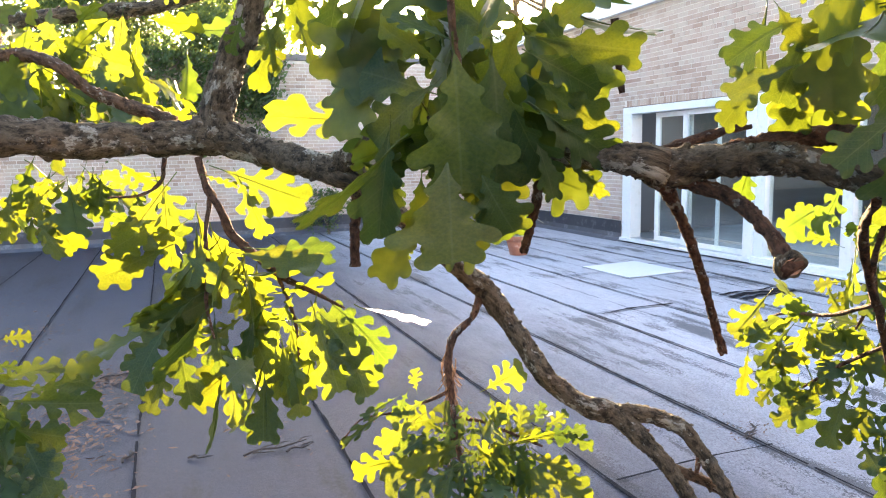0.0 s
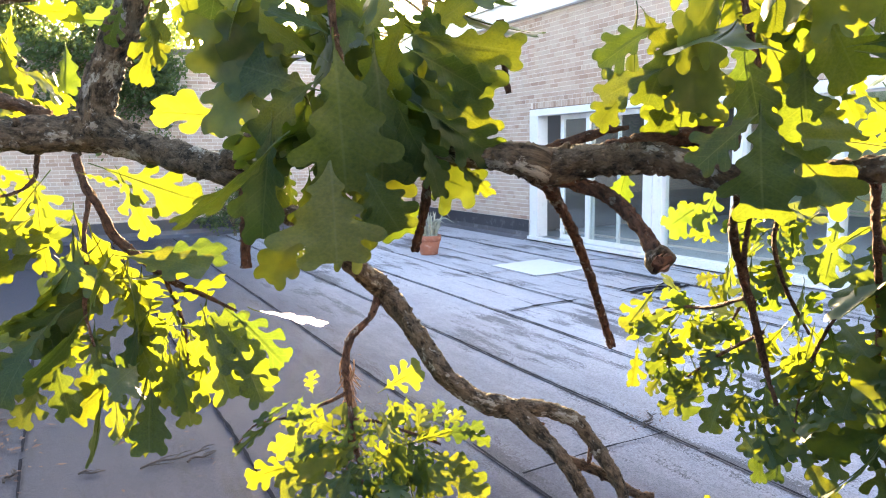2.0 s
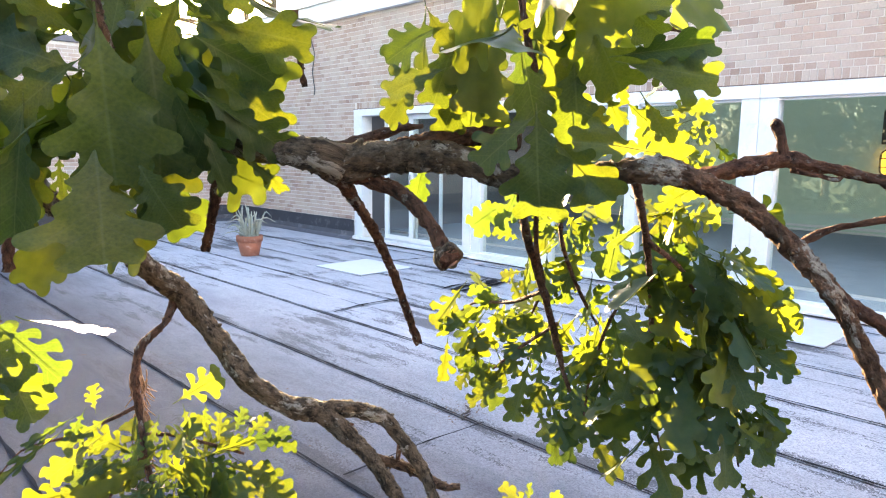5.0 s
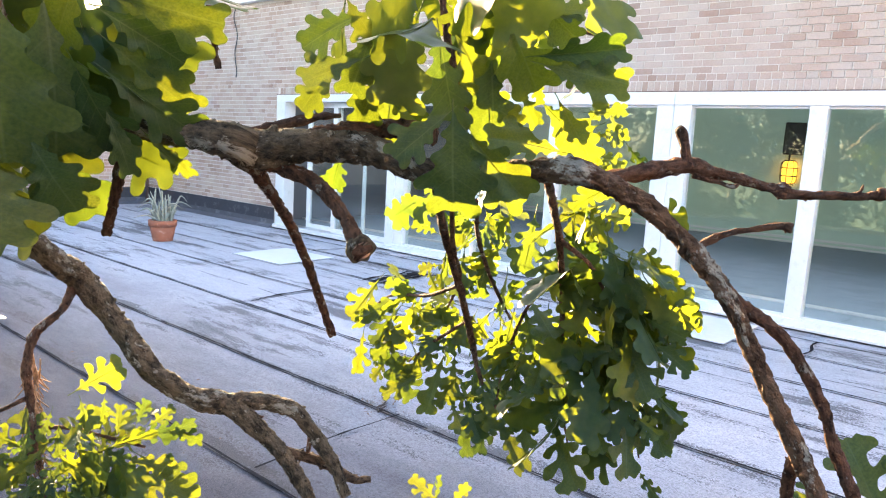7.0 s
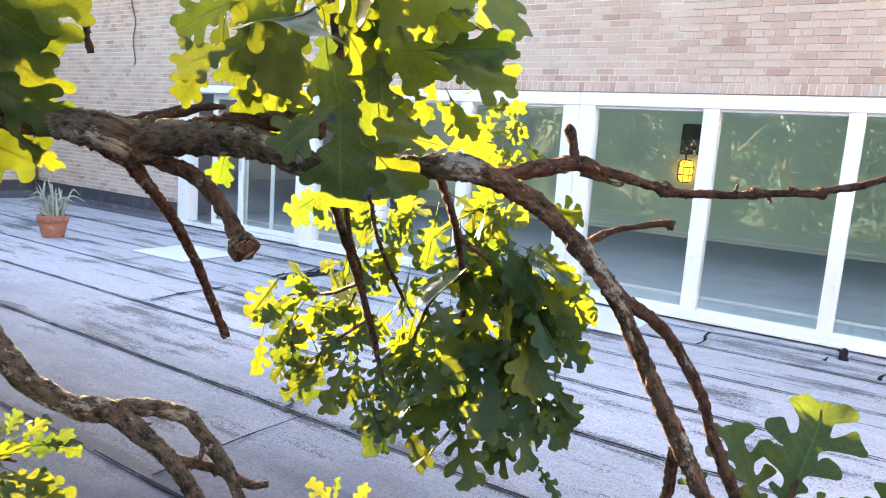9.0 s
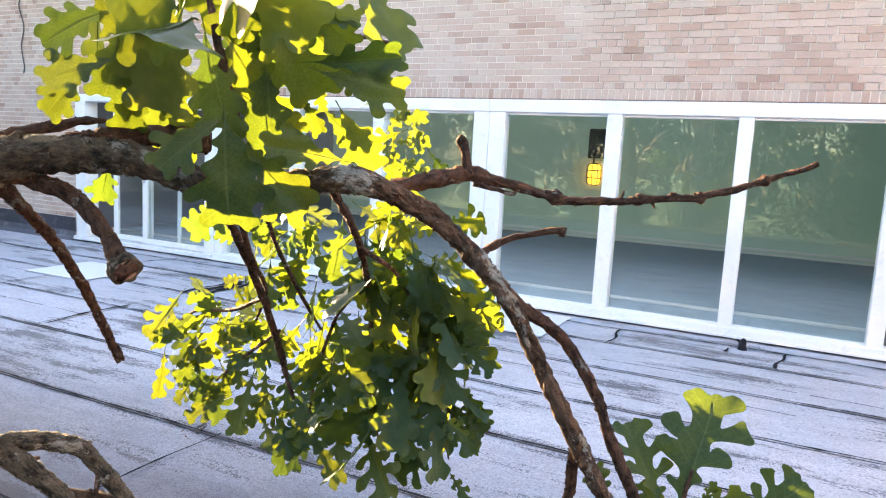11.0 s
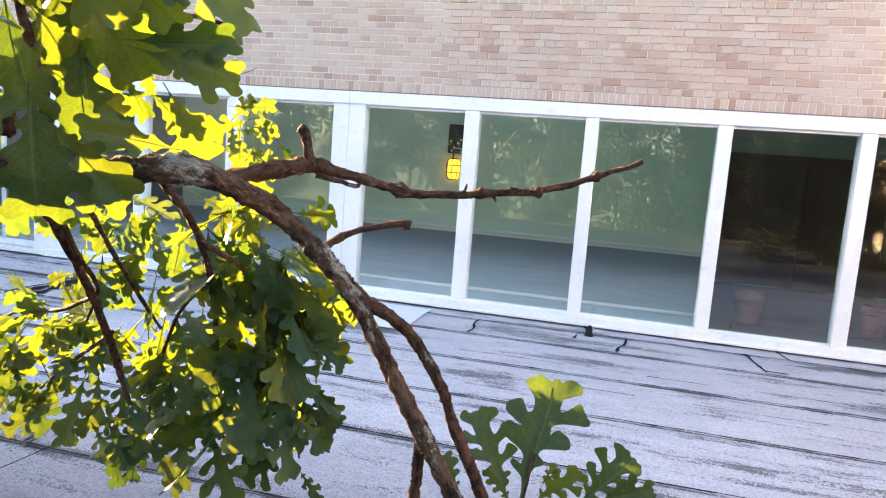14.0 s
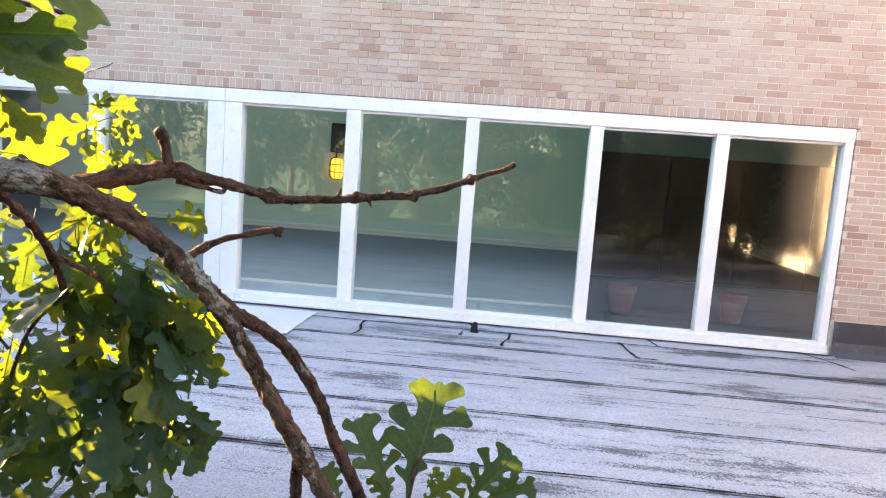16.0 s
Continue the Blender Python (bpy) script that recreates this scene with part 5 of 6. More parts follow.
hero_leaves([
    (0.974, -0.887, 1.602, 1.012, -0.954, 1.609, 0.50, 0),
    (0.980, -0.894, 1.558, 1.017, -0.960, 1.562, 0.50, 20),
    (0.985, -0.902, 1.526, 1.017, -0.961, 1.502, 0.50, 0),
    (0.972, -0.882, 1.573, 0.991, -0.919, 1.625, 0.50, 0),
    (0.974, -0.884, 1.508, 0.998, -0.927, 1.491, 0.50, 0)])
# low spray beside the window strip
hero_leaves([
    (0.770, -1.509, 1.055, 0.830, -1.545, 1.221, 0.72, 0),
    (0.776, -1.486, 1.049, 0.814, -1.424, 1.158, 0.72, 15),
    (0.758, -1.595, 1.065, 0.768, -1.663, 1.137, 0.80, 10),
    (0.760, -1.612, 1.069, 0.753, -1.689, 1.107, 0.55, 0),
    (0.752, -1.532, 1.059, 0.736, -1.590, 1.112, 0.66, 30),
    (0.744, -1.539, 1.087, 0.739, -1.558, 1.120, 0.60, 50),
    (0.786, -1.412, 1.028, 0.805, -1.379, 1.079, 0.70, 0),
    (0.779, -1.493, 1.032, 0.794, -1.449, 1.074, 0.60, 0),
    (0.612, -0.867, 0.907, 0.592, -0.812, 0.947, 0.50, 0),
    (0.618, -0.874, 0.907, 0.657, -0.895, 0.938, 0.50, 10),
    (0.604, -0.861, 0.904, 0.628, -0.849, 0.951, 0.40, 40)])
# leaves of the hanging bunch
hero_leaves([
    (1.037, -0.399, 1.132, 0.893, -0.355, 1.104, 0.50, 20),
    (1.036, -0.419, 1.148, 0.947, -0.384, 1.175, 0.50, -10),
    (1.028, -0.426, 1.042, 0.939, -0.370, 1.042, 0.55, 0),
    (1.018, -0.432, 0.981, 0.939, -0.373, 0.975, 0.50, -10),
    (0.958, -0.509, 0.971, 0.875, -0.453, 0.920, 0.50, 0),
    (1.017, -0.499, 1.232, 0.998, -0.437, 1.214, 0.60, 10),
    (1.029, -0.467, 1.350, 0.975, -0.402, 1.385, 0.60, -20),
    (1.014, -0.490, 1.308, 0.973, -0.436, 1.329, 0.60, -10),
    (0.996, -0.544, 1.022, 0.927, -0.549, 0.887, 0.50, 20),
    (0.984, -0.601, 0.987, 0.933, -0.581, 0.911, 0.55, -10),
    (1.003, -0.615, 0.920, 0.937, -0.678, 0.822, 0.40, 0),
    (0.975, -0.588, 0.916, 0.926, -0.666, 0.888, 0.60, 0)])
hero_leaves([
    (0.950, -0.708, 0.965, 0.907, -0.727, 0.852, 0.50, 20),
    (0.944, -0.755, 0.936, 0.886, -0.857, 0.879, 0.45, 0),
    (0.930, -0.811, 0.980, 0.875, -0.875, 0.935, 0.50, 20),
    (0.877, -0.929, 1.002, 0.785, -1.022, 0.936, 0.62, 20),
    (0.888, -0.982, 1.064, 0.826, -1.057, 1.000, 0.60, 0),
    (0.923, -0.863, 1.032, 0.896, -0.866, 0.968, 0.60, -20),
    (0.918, -1.040, 1.083, 0.823, -1.116, 0.987, 0.45, -20),
    (0.895, -1.095, 0.959, 0.828, -1.168, 0.947, 0.28, 0),
    (0.923, -1.080, 1.092, 0.872, -1.150, 1.011, 0.50, 0),
    (0.917, -1.085, 1.194, 0.875, -1.169, 1.175, 0.55, 0),
    (0.922, -1.070, 1.233, 0.911, -1.148, 1.213, 0.55, 0),
    (0.944, -1.042, 1.284, 0.963, -1.140, 1.279, 0.50, 0)])
hero_leaves([
    (0.971, -1.030, 1.238, 0.978, -1.088, 1.321, 0.50, 0),
    (0.955, -1.032, 1.416, 0.933, -1.121, 1.418, 0.70, 20),
    (0.987, -0.858, 1.378, 0.935, -0.920, 1.263, 0.50, -20),
    (0.951, -0.831, 1.321, 0.875, -0.923, 1.279, 0.95, -20),
    (0.935, -0.972, 1.378, 0.865, -1.063, 1.259, 0.55, 0),
    (0.939, -0.973, 1.249, 0.869, -1.070, 1.161, 0.55, 20),
    (0.891, -1.046, 1.199, 0.831, -1.125, 1.123, 0.62, -10),
    (0.961, -0.941, 1.163, 0.906, -1.030, 1.045, 0.50, 0),
    (0.925, -0.873, 1.186, 0.884, -0.931, 1.125, 0.50, 0),
    (0.930, -0.861, 1.113, 0.870, -0.877, 1.048, 0.65, -10),
    (1.021, -0.666, 1.124, 0.986, -0.749, 1.219, 0.40, 20),
    (0.966, -0.754, 1.169, 0.928, -0.755, 1.056, 0.62, -10)])
hero_leaves([
    (0.957, -0.799, 1.211, 0.886, -0.905, 1.166, 0.60, -10),
    (0.976, -0.753, 1.084, 0.923, -0.809, 0.995, 0.60, -20),
    (0.989, -0.642, 1.051, 0.934, -0.678, 0.957, 0.60, 10),
    (1.001, -0.562, 1.066, 0.957, -0.492, 1.021, 0.55, 20),
    (1.004, -0.545, 1.092, 0.989, -0.426, 1.083, 0.55, 10),
    (1.021, -0.559, 1.143, 1.008, -0.476, 1.155, 0.60, 20),
    (1.028, -0.489, 1.034, 0.960, -0.453, 0.931, 0.50, -10),
    (1.002, -0.689, 1.311, 0.988, -0.619, 1.207, 0.60, 0),
    (0.985, -0.734, 1.390, 0.985, -0.658, 1.327, 0.60, 10),
    (1.048, -0.546, 1.383, 1.014, -0.555, 1.287, 0.60, 20),
    (1.016, -0.642, 1.289, 0.971, -0.658, 1.188, 0.60, -10),
    (1.016, -0.761, 1.392, 0.961, -0.772, 1.262, 0.60, 0)])
hero_leaves([
    (0.979, -0.819, 1.426, 0.933, -0.939, 1.381, 0.60, 0),
    (0.984, -0.900, 1.421, 0.936, -0.967, 1.350, 0.60, 20),
    (1.004, -0.570, 1.026, 0.954, -0.602, 0.951, 0.60, 10),
    (0.989, -0.671, 1.023, 0.926, -0.757, 0.961, 0.60, 10),
    (0.969, -0.900, 1.304, 0.909, -0.959, 1.222, 0.50, -20),
    (1.004, -0.458, 1.111, 0.950, -0.424, 1.174, 0.55, -10),
    (0.931, -1.012, 1.348, 0.902, -1.089, 1.339, 0.60, -20),
    (0.963, -0.994, 1.132, 0.905, -1.011, 1.038, 0.50, -10),
    (0.878, -1.078, 1.068, 0.840, -1.145, 1.057, 0.50, 10),
    (0.878, -0.951, 1.067, 0.843, -0.942, 0.991, 0.60, 10),
    (0.981, -0.647, 1.232, 0.954, -0.601, 1.180, 0.60, 0),
    (0.924, -0.764, 1.006, 0.874, -0.845, 0.970, 0.50, 0)])
level_leaf((0.030, -0.153, 1.210), (0.150, -0.245, 1.205), (0.160, -0.050, 0.986), 0.44)
# bunches of leaves: centre, radii, count, size; several are added behind others to shade them
BUNCHES = [(*q, 0, -0.65) for q in [(-0.19, -0.12, 1.17, 0.17, 0.10, 0.12, 32, 0.115), (-0.26, -0.09, 1.32, 0.10, 0.10, 0.12, 20, 0.115), (-0.55, 0.11, 1.48, 0.16, 0.12, 0.07, 26, 0.095), (-0.58, 0.45, 1.71, 0.20, 0.20, 0.10, 42, 0.110),
           (-0.41, 0.55, 1.81, 0.16, 0.20, 0.10, 16, 0.110), (-0.64, 0.62, 1.87, 0.20, 0.20, 0.15, 24, 0.110), (-0.67, -0.30, 1.09, 0.12, 0.10, 0.13, 48, 0.100), (0.08, -0.66, 1.60, 0.10, 0.05, 0.10, 32, 0.104), (0.02, -0.61, 1.66, 0.08, 0.05, 0.07, 12, 0.104),
           (0.34, -1.05, 1.67, 0.15, 0.05, 0.05, 8, 0.105), (-0.09, -0.01, 1.95, 0.30, 0.25, 0.12, 24, 0.120), (0.06, -0.65, 1.80, 0.20, 0.12, 0.08, 16, 0.120), (0.37, -1.03, 1.76, 0.25, 0.12, 0.08, 14, 0.120), (1.02, -0.90, 1.56, 0.04, 0.04, 0.08, 8, 0.080), (0.04, -0.60, 1.47, 0.05, 0.03, 0.05, 10, 0.105), (0.42, -0.92, 1.66, 0.12, 0.06, 0.06, 9, 0.110)]]
# level sprays of the lower bunch
BUNCHES += [(0.18, -0.38, 0.93, 0.13, 0.08, 0.06, 40, 0.082, 0, -0.10)]
# the hanging bunch, flat and turned across the limb
BUNCHES += [(*q, -57.6, -0.75) for q in [(1.01, -0.43, 1.06, 0.108, 0.03, 0.122, 30, 0.090), (1.01, -0.54, 1.33, 0.080, 0.03, 0.094, 9, 0.093), (0.99, -0.68, 1.32, 0.075, 0.03, 0.107, 9, 0.093), (0.99, -0.65, 1.09, 0.111, 0.03, 0.111, 12, 0.090),
            (0.96, -0.81, 1.16, 0.066, 0.03, 0.132, 10, 0.090), (0.90, -0.94, 1.34, 0.067, 0.03, 0.097, 18, 0.095), (0.92, -0.94, 1.16, 0.058, 0.03, 0.112, 18, 0.098), (0.90, -1.03, 1.29, 0.063, 0.03, 0.089, 18, 0.105),
            # the last one is added to shade the low spray
            (0.91, -1.05, 1.15, 0.059, 0.03, 0.075, 13, 0.105), (0.88, -0.98, 1.02, 0.045, 0.03, 0.067, 6, 0.107), (0.89, -1.09, 1.05, 0.030, 0.03, 0.064, 5, 0.100), (0.90, -0.70, 0.97, 0.075, 0.03, 0.038, 8, 0.095), (0.98, -1.04, 1.25, 0.045, 0.03, 0.06, 14, 0.095)]]
FILL = []
for nth, (cx, cy, cz, rx, ry, rz, count, size, yaw, droop) in enumerate(BUNCHES):
    pick = random.Random(500 + nth)
    ca, sa = math.cos(radians(yaw)), math.sin(radians(yaw))
    for k in range(count):
        d = Vector((pick.gauss(0, 0.55), pick.gauss(0, 0.55), pick.gauss(0, 0.55)))
        if d.length > 1.25:
            d *= 1.25 / d.length
        b = Vector((cx + d.x * rx * ca - d.y * ry * sa, cy + d.x * rx * sa + d.y * ry * ca, cz + d.z * rz + 0.02))
        way = Vector((d.x * 0.7 + pick.gauss(0, 0.45), d.y * 0.7 + pick.gauss(0, 0.45), droop + pick.gauss(0, 0.4))).normalized()
        face = (EYE_SIDE - b).normalized() * 0.5 + Vector((pick.gauss(0, 0.6), pick.gauss(0, 0.6), 0.35 + pick.gauss(0, 0.5)))
        FILL.append((leaf_pose(b, b + way * size * pick.uniform(0.8, 1.5), pick.uniform(0.50, 0.78), pick.uniform(-30, 30), face), pick.randrange(8) + 8 * (0.1035 < size < 0.125)))
singles = LEAF_LIST + FILL[:max(0, 290 - len(LEAF_LIST))]
for m, k in singles:
    at = np.array(m.translation)
    bearer = min(WOOD, key=lambda w: ((w[1] - at) ** 2).sum(axis=1).min())[0]
    piece("leaf", LEAF_MESHES[k], bearer, OAK_INV @ m)


def joined_leaves(name, placed, inverse, parent, material):
    """Many leaves in one mesh."""
    vs, fs = [], []
    shapes = {}
    for k, me in enumerate(LEAF_MESHES):
        co = np.empty(len(me.vertices) * 3)
        me.vertices.foreach_get("co", co)
        shapes[k] = (co.reshape(-1, 3), [tuple(p.vertices) for p in me.polygons])
    n = 0
    for m, k in placed:
        a = np.array(inverse @ m)
        co, polys = shapes[k]
        vs.append(co @ a[:3, :3].T + a[:3, 3])
        fs += [tuple(i + n for i in p) for p in polys]
        n += len(co)
    me = bpy.data.meshes.new(name)
    me.from_pydata(np.concatenate(vs).tolist(), [], fs)
    me.materials.append(material)
    me.polygons.foreach_set("use_smooth", [True] * len(me.polygons))
    ob = new(name, me)
    ob.parent = parent
    return tagged(ob, kind="stuff")


joined_leaves("foliage", FILL[max(0, 290 - len(LEAF_LIST)):], OAK_INV, oak, LEAVES)
# ---- trees beyond the walls ----


def tree(name, label, base, trunk, blobs, count, size, seed, category="tree", leaf=None):
    """Trunk, limbs reaching into the blobs of the crown, and a crown of many single leaves."""
    r = random.Random(seed)
    root = thing(name, label, category, base)
    b0 = Vector(base)
    bm = bmesh.new()
    h, rad = trunk
    tube(bm, [(0, 0, -0.05, rad * 1.5), (0.02, 0, h * 0.1, rad), (r.uniform(-.1, .1), r.uniform(-.1, .1), h * 0.55, rad * 0.8), (r.uniform(-.2, .2), r.uniform(-.2, .2), h, rad * 0.45)], 24, 10, 0.15, seed)
    stem = part("trunk", bm, BARK, root, smooth=True)
    for x, y, z, rx, ry, rz in blobs:
        e = Vector((x, y, z)) - b0
        bm = bmesh.new()
        s = min(h * 0.9, max(h * 0.3, e.z - 0.8 * rz))
        tube(bm, [(0, 0, s, rad * 0.45), (e.x * 0.5, e.y * 0.5, (s + e.z) * 0.5 + 0.25, rad * 0.28), (*e, rad * 0.08)], 14, 7, 0.2, seed)
        part("limb", bm, BARK, stem, smooth=True)
    vs, fs = [], []
    total = sum(q[3] * q[4] * q[5] for q in blobs)
    for x, y, z, rx, ry, rz in blobs:
        clumps = [Vector([r.gauss(0, 1) for _ in range(3)]).normalized() * r.uniform(0.35, 1.0) for _ in range(26)]
        for _ in range(int(count * rx * ry * rz / total)):
            c = clumps[r.randrange(26)] + Vector([r.gauss(0, 0.16) for _ in range(3)])
            p = Vector((x + c.x * rx, y + c.y * ry, z + c.z * rz)) - b0
            d = Vector([r.gauss(0, 1) for _ in range(3)]).normalized()
            u = d.orthogonal().normalized()
            s, k = size * r.uniform(0.6, 1.3), len(vs)
            v = d.cross(u)
            vs += [p - u * s * 0.5, p + v * s * 0.28 + d * s * 0.08, p + u * s * 0.5, p - v * s * 0.28 + d * s * 0.08]
            fs += [(k, k + 1, k + 2), (k, k + 2, k + 3)]
    me = bpy.data.meshes.new("crown")
    me.from_pydata([tuple(v) for v in vs], [], fs)
    me.materials.append(leaf or FAR_LEAVES)
    crown = new("crown", me)
    crown.parent = root
    tagged(crown, kind="stuff")
    return root


tree("tree", "leafy tree hanging over the brick end wall", (0.4, 13.4, -3.3), (8.5, 0.16), [(0.6, 11.9, 3.3, 1.25, 0.7, 1.15), (1.5, 12.0, 4.3, 1.0, 0.7, 1.1), (-1.2, 12.6, 4.4, 1.6, 1.0, 1.4), (0.2, 13.5, 6.2, 2.0, 1.2, 1.3), (1.6, 11.9, 2.75, 0.6, 0.5, 0.85), (0.3, 11.95, 2.35, 1.0, 0.35, 0.7), (-1.7, 11.95, 2.9, 1.4, 0.35, 1.1), (-3.3, 11.95, 2.9, 1.3, 0.35, 1.1)], 60000, 0.085, 21)
# clumps of these two crowns are placed to block sun from chosen bunches
tree("tree", "tall tree behind the building, its leaf clumps set to shade the oak", (10.7, 17.3, -3.3), (11.0, 0.13), [(7.05, 17.0, 6.4, 0.22, 1.2, 0.85), (7.05, 17.3, 6.6, 0.22, 1.0, 0.9), (7.5, 17.1, 7.6, 0.45, 1.0, 0.8), (6.0, 17.0, 4.88, 0.42, 0.6, 0.42), (8.3, 17.3, 8.3, 1.5, 1.5, 1.0)], 15000, 0.13, 21)
tree("tree", "tall tree behind the building, its leaf clumps set to shade the oak", (10.0, 17.6, -3.3), (11.0, 0.13), [(7.15, 17.0, 6.35, 0.36, 1.2, 0.90), (7.58, 17.1, 6.85, 0.27, 0.8, 0.62), (8.14, 17.2, 6.50, 0.27, 1.0, 0.60), (8.56, 17.2, 6.30, 0.2, 0.8, 0.40), (7.02, 17.0, 4.50, 0.44, 0.5, 0.40), (8.7, 17.2, 6.9, 0.65, 1.2, 0.85), (7.1, 17.1, 7.2, 0.4, 1.0, 0.8), (6.0, 17.0, 4.88, 0.42, 0.6, 0.42), (8.3, 17.3, 8.2, 1.5, 1.5, 1.2)], 15000, 0.18, 22)
tree("tree", "tall leafy tree behind the brick end wall", (-4.5, 19.0, -3.3), (11.0, 0.25), [(-4.0, 19.0, 5.5, 2.6, 1.8, 2.2), (-6.5, 18.5, 4.6, 2.4, 1.6, 2.0), (-2.3, 19.2, 7.2, 2.0, 1.6, 1.8)], 11000, 0.16, 23)
tree("tree", "tall leafy tree behind the brick end wall", (2.6, 24.0, -3.3), (12.0, 0.25), [(2.0, 24.0, 7.0, 2.3, 1.8, 2.2), (4.4, 24.5, 8.5, 1.8, 1.6, 1.6), (3.4, 22.0, 4.9, 1.7, 0.8, 0.9), (5.8, 22.0, 4.8, 1.3, 0.8, 0.75)], 9000, 0.16, 24)
for k, (x, y) in enumerate(((-20.0, 9.0), (-21.0, 5.0), (-20.5, 1.0), (-19.0, -3.0), (-12.5, -8.0), (-14.5, -12.0), (-23.0, 13.0), (-18.0, -7.0), (-22.5, 17.5))):
    r = random.Random(60 + k)
    tree("tree", "dark leafy tree on the lawn", (x, y, -3.3), (7.5, 0.2), [(x + r.uniform(-.6, .6), y + r.uniform(-1.2, 1.2), 0.2, 2.2, 2.9, 2.6), (x, y + r.uniform(-1, 1), 3.4, 2.6, 2.9, 2.4), (x, y, 6.2, 2.2, 2.6, 2.2)], 11000, 0.26, 30 + k, "tree", DARK_LEAVES)
tree("tree", "dense dark tree rising beside the roof edge", (-7.4, -6.6, -3.3), (7.0, 0.16), [(-7.0, -6.4, 0.6, 1.5, 1.3, 1.6), (-7.3, -6.6, 3.0, 1.5, 1.3, 1.5)], 9000, 0.16, 71, "tree", DARK_LEAVES)
tree("tree", "dense dark tree rising beside the roof edge", (-6.9, -4.1, -3.3), (6.0, 0.14), [(-6.8, -4.1, 0.2, 1.2, 1.1, 1.5), (-6.9, -4.2, 2.4, 1.1, 1.0, 1.2)], 7000, 0.16, 72, "tree", DARK_LEAVES)
for k, (x, y, hh) in enumerate(((-1.7, -4.6, 2.5), (-1.8, -5.7, 3.3), (-1.9, -6.9, 3.6), (-2.7, -6.9, 4.2), (-2.6, -5.6, 4.0), (-4.0, -6.6, 4.4))):
    tree("shrub", "dense dark shrub growing beside the roof edge", (x, y, -0.01), (hh * 0.7, 0.05), [(x + 0.3, y, hh * 0.3, 0.7, 0.6, hh * 0.3), (x, y, hh * 0.65, 0.6, 0.6, hh * 0.35)], 5200, 0.09, 50 + k, "shrub", DARK_LEAVES)
tree("shrub", "small green shrub at the foot of the end wall", (2.55, 11.75, -0.01), (0.6, 0.03), [(2.55, 11.75, 0.55, 0.36, 0.3, 0.4), (2.2, 11.8, 0.35, 0.3, 0.25, 0.28)], 1600, 0.06, 40, "shrub")
# ---- small things ----


def turned(profile, sides=28):
    """A solid of revolution through (radius, height) points."""
    bm = bmesh.new()
    rings = [[bm.verts.new((r * math.cos(2 * math.pi * k / sides), r * math.sin(2 * math.pi * k / sides), z)) for k in range(sides)] for r, z in profile]
    for a, b in zip(rings, rings[1:]):
        for k in range(sides):
            bm.faces.new((a[k], a[(k + 1) % sides], b[(k + 1) % sides], b[k]))
    bm.faces.new(rings[0][::-1])
    bm.faces.new(rings[-1])
    return bm


def flower_pot(label, x, y, z, height, radius, clay=TERRACOTTA):
    pot = thing("flower_pot", label, "flower pot", (x, y, z))
    r, h = radius, height
    bowl = part("bowl", turned([(r * .68, 0), (r * .70, 0.006), (r * .93, h * .70), (r * .90, h * .72), (r * .84, h * .70), (r * .6, 0.02)]), clay, pot, smooth=True)
    part("rim", turned([(r * .92, h * .70), (r * 1.0, h * .71), (r * 1.02, h * .98), (r * .98, h), (r * .90, h), (r * .88, h * .72)]), clay, bowl, smooth=True)
    part("soil", turned([(r * .88, h * .80), (r * .89, h * .86), (r * .4, h * .89), (0.01, h * .90)]), SOIL, pot)
    return pot


outdoor_pot = flower_pot("terracotta pot with a straggly pale succulent on the roof", 4.47, 7.44, 0.004, 0.29, 0.185)
r = random.Random(8)
for k in range(36):
    a, lean, ln = r.uniform(0, 6.28), r.uniform(0.01, 0.2) if k % 5 else r.uniform(0.2, 0.34), r.uniform(0.14, 0.52)
    bx, by = r.uniform(-.10, .10), r.uniform(-.10, .10)
    bm = bmesh.new()
    dx, dy = math.cos(a) * lean, math.sin(a) * lean
    w = r.uniform(0.009, 0.020)
    end = ln * (1 - 1.2 * lean)
    tube(bm, [(bx, by, 0.24, w), (bx + dx * .3, by + dy * .3, 0.24 + end * .5, w * 1.1), (bx + dx * .8, by + dy * .8, 0.24 + end * .95, w * .8), (bx + dx * (1.4 if lean > 0.15 else 1), by + dy * (1.4 if lean > 0.15 else 1), 0.24 + end * (0.75 if lean > 0.15 else 1.1), 0.002)], 12, 6, 0.2, k)
    part("stem", bm, POT_LEAF, outdoor_pot, smooth=True)
for x, y, rr in ((7.85, -3.10, 0.165), (7.85, -4.36, 0.15)):
    flower_pot("large terracotta pot standing behind the window glass", x, y, 0.021, 0.34, rr, DIM_CLAY)

# wall lantern in the green room
lantern = thing("wall_lantern", "lit amber wall lantern with a dark iron cage", "lamp", (14.2, 1.895, 1.385))
lantern.scale = (1.1, 1.1, 1.1)
part("back_plate", boxed(0.04, 0.095, -0.17, 0.17, 0.30, 0.86, bevel=0.02), IRON, lantern)
part("bracket", tube(bmesh.new(), [(0.06, 0, 0.42, 0.02), (-0.02, 0, 0.40, 0.02), (-0.06, 0, 0.30, 0.018), (-0.06, 0, 0.20, 0.016)], 12, 8), IRON, lantern)
part("amber_glass", turned([(0.07, -0.20), (0.115, -0.15), (0.125, 0.0), (0.115, 0.15), (0.07, 0.19)]), LANTERN_GLOW, lantern, smooth=True)
lantern.children[-1].location = (-0.06, 0, 0)
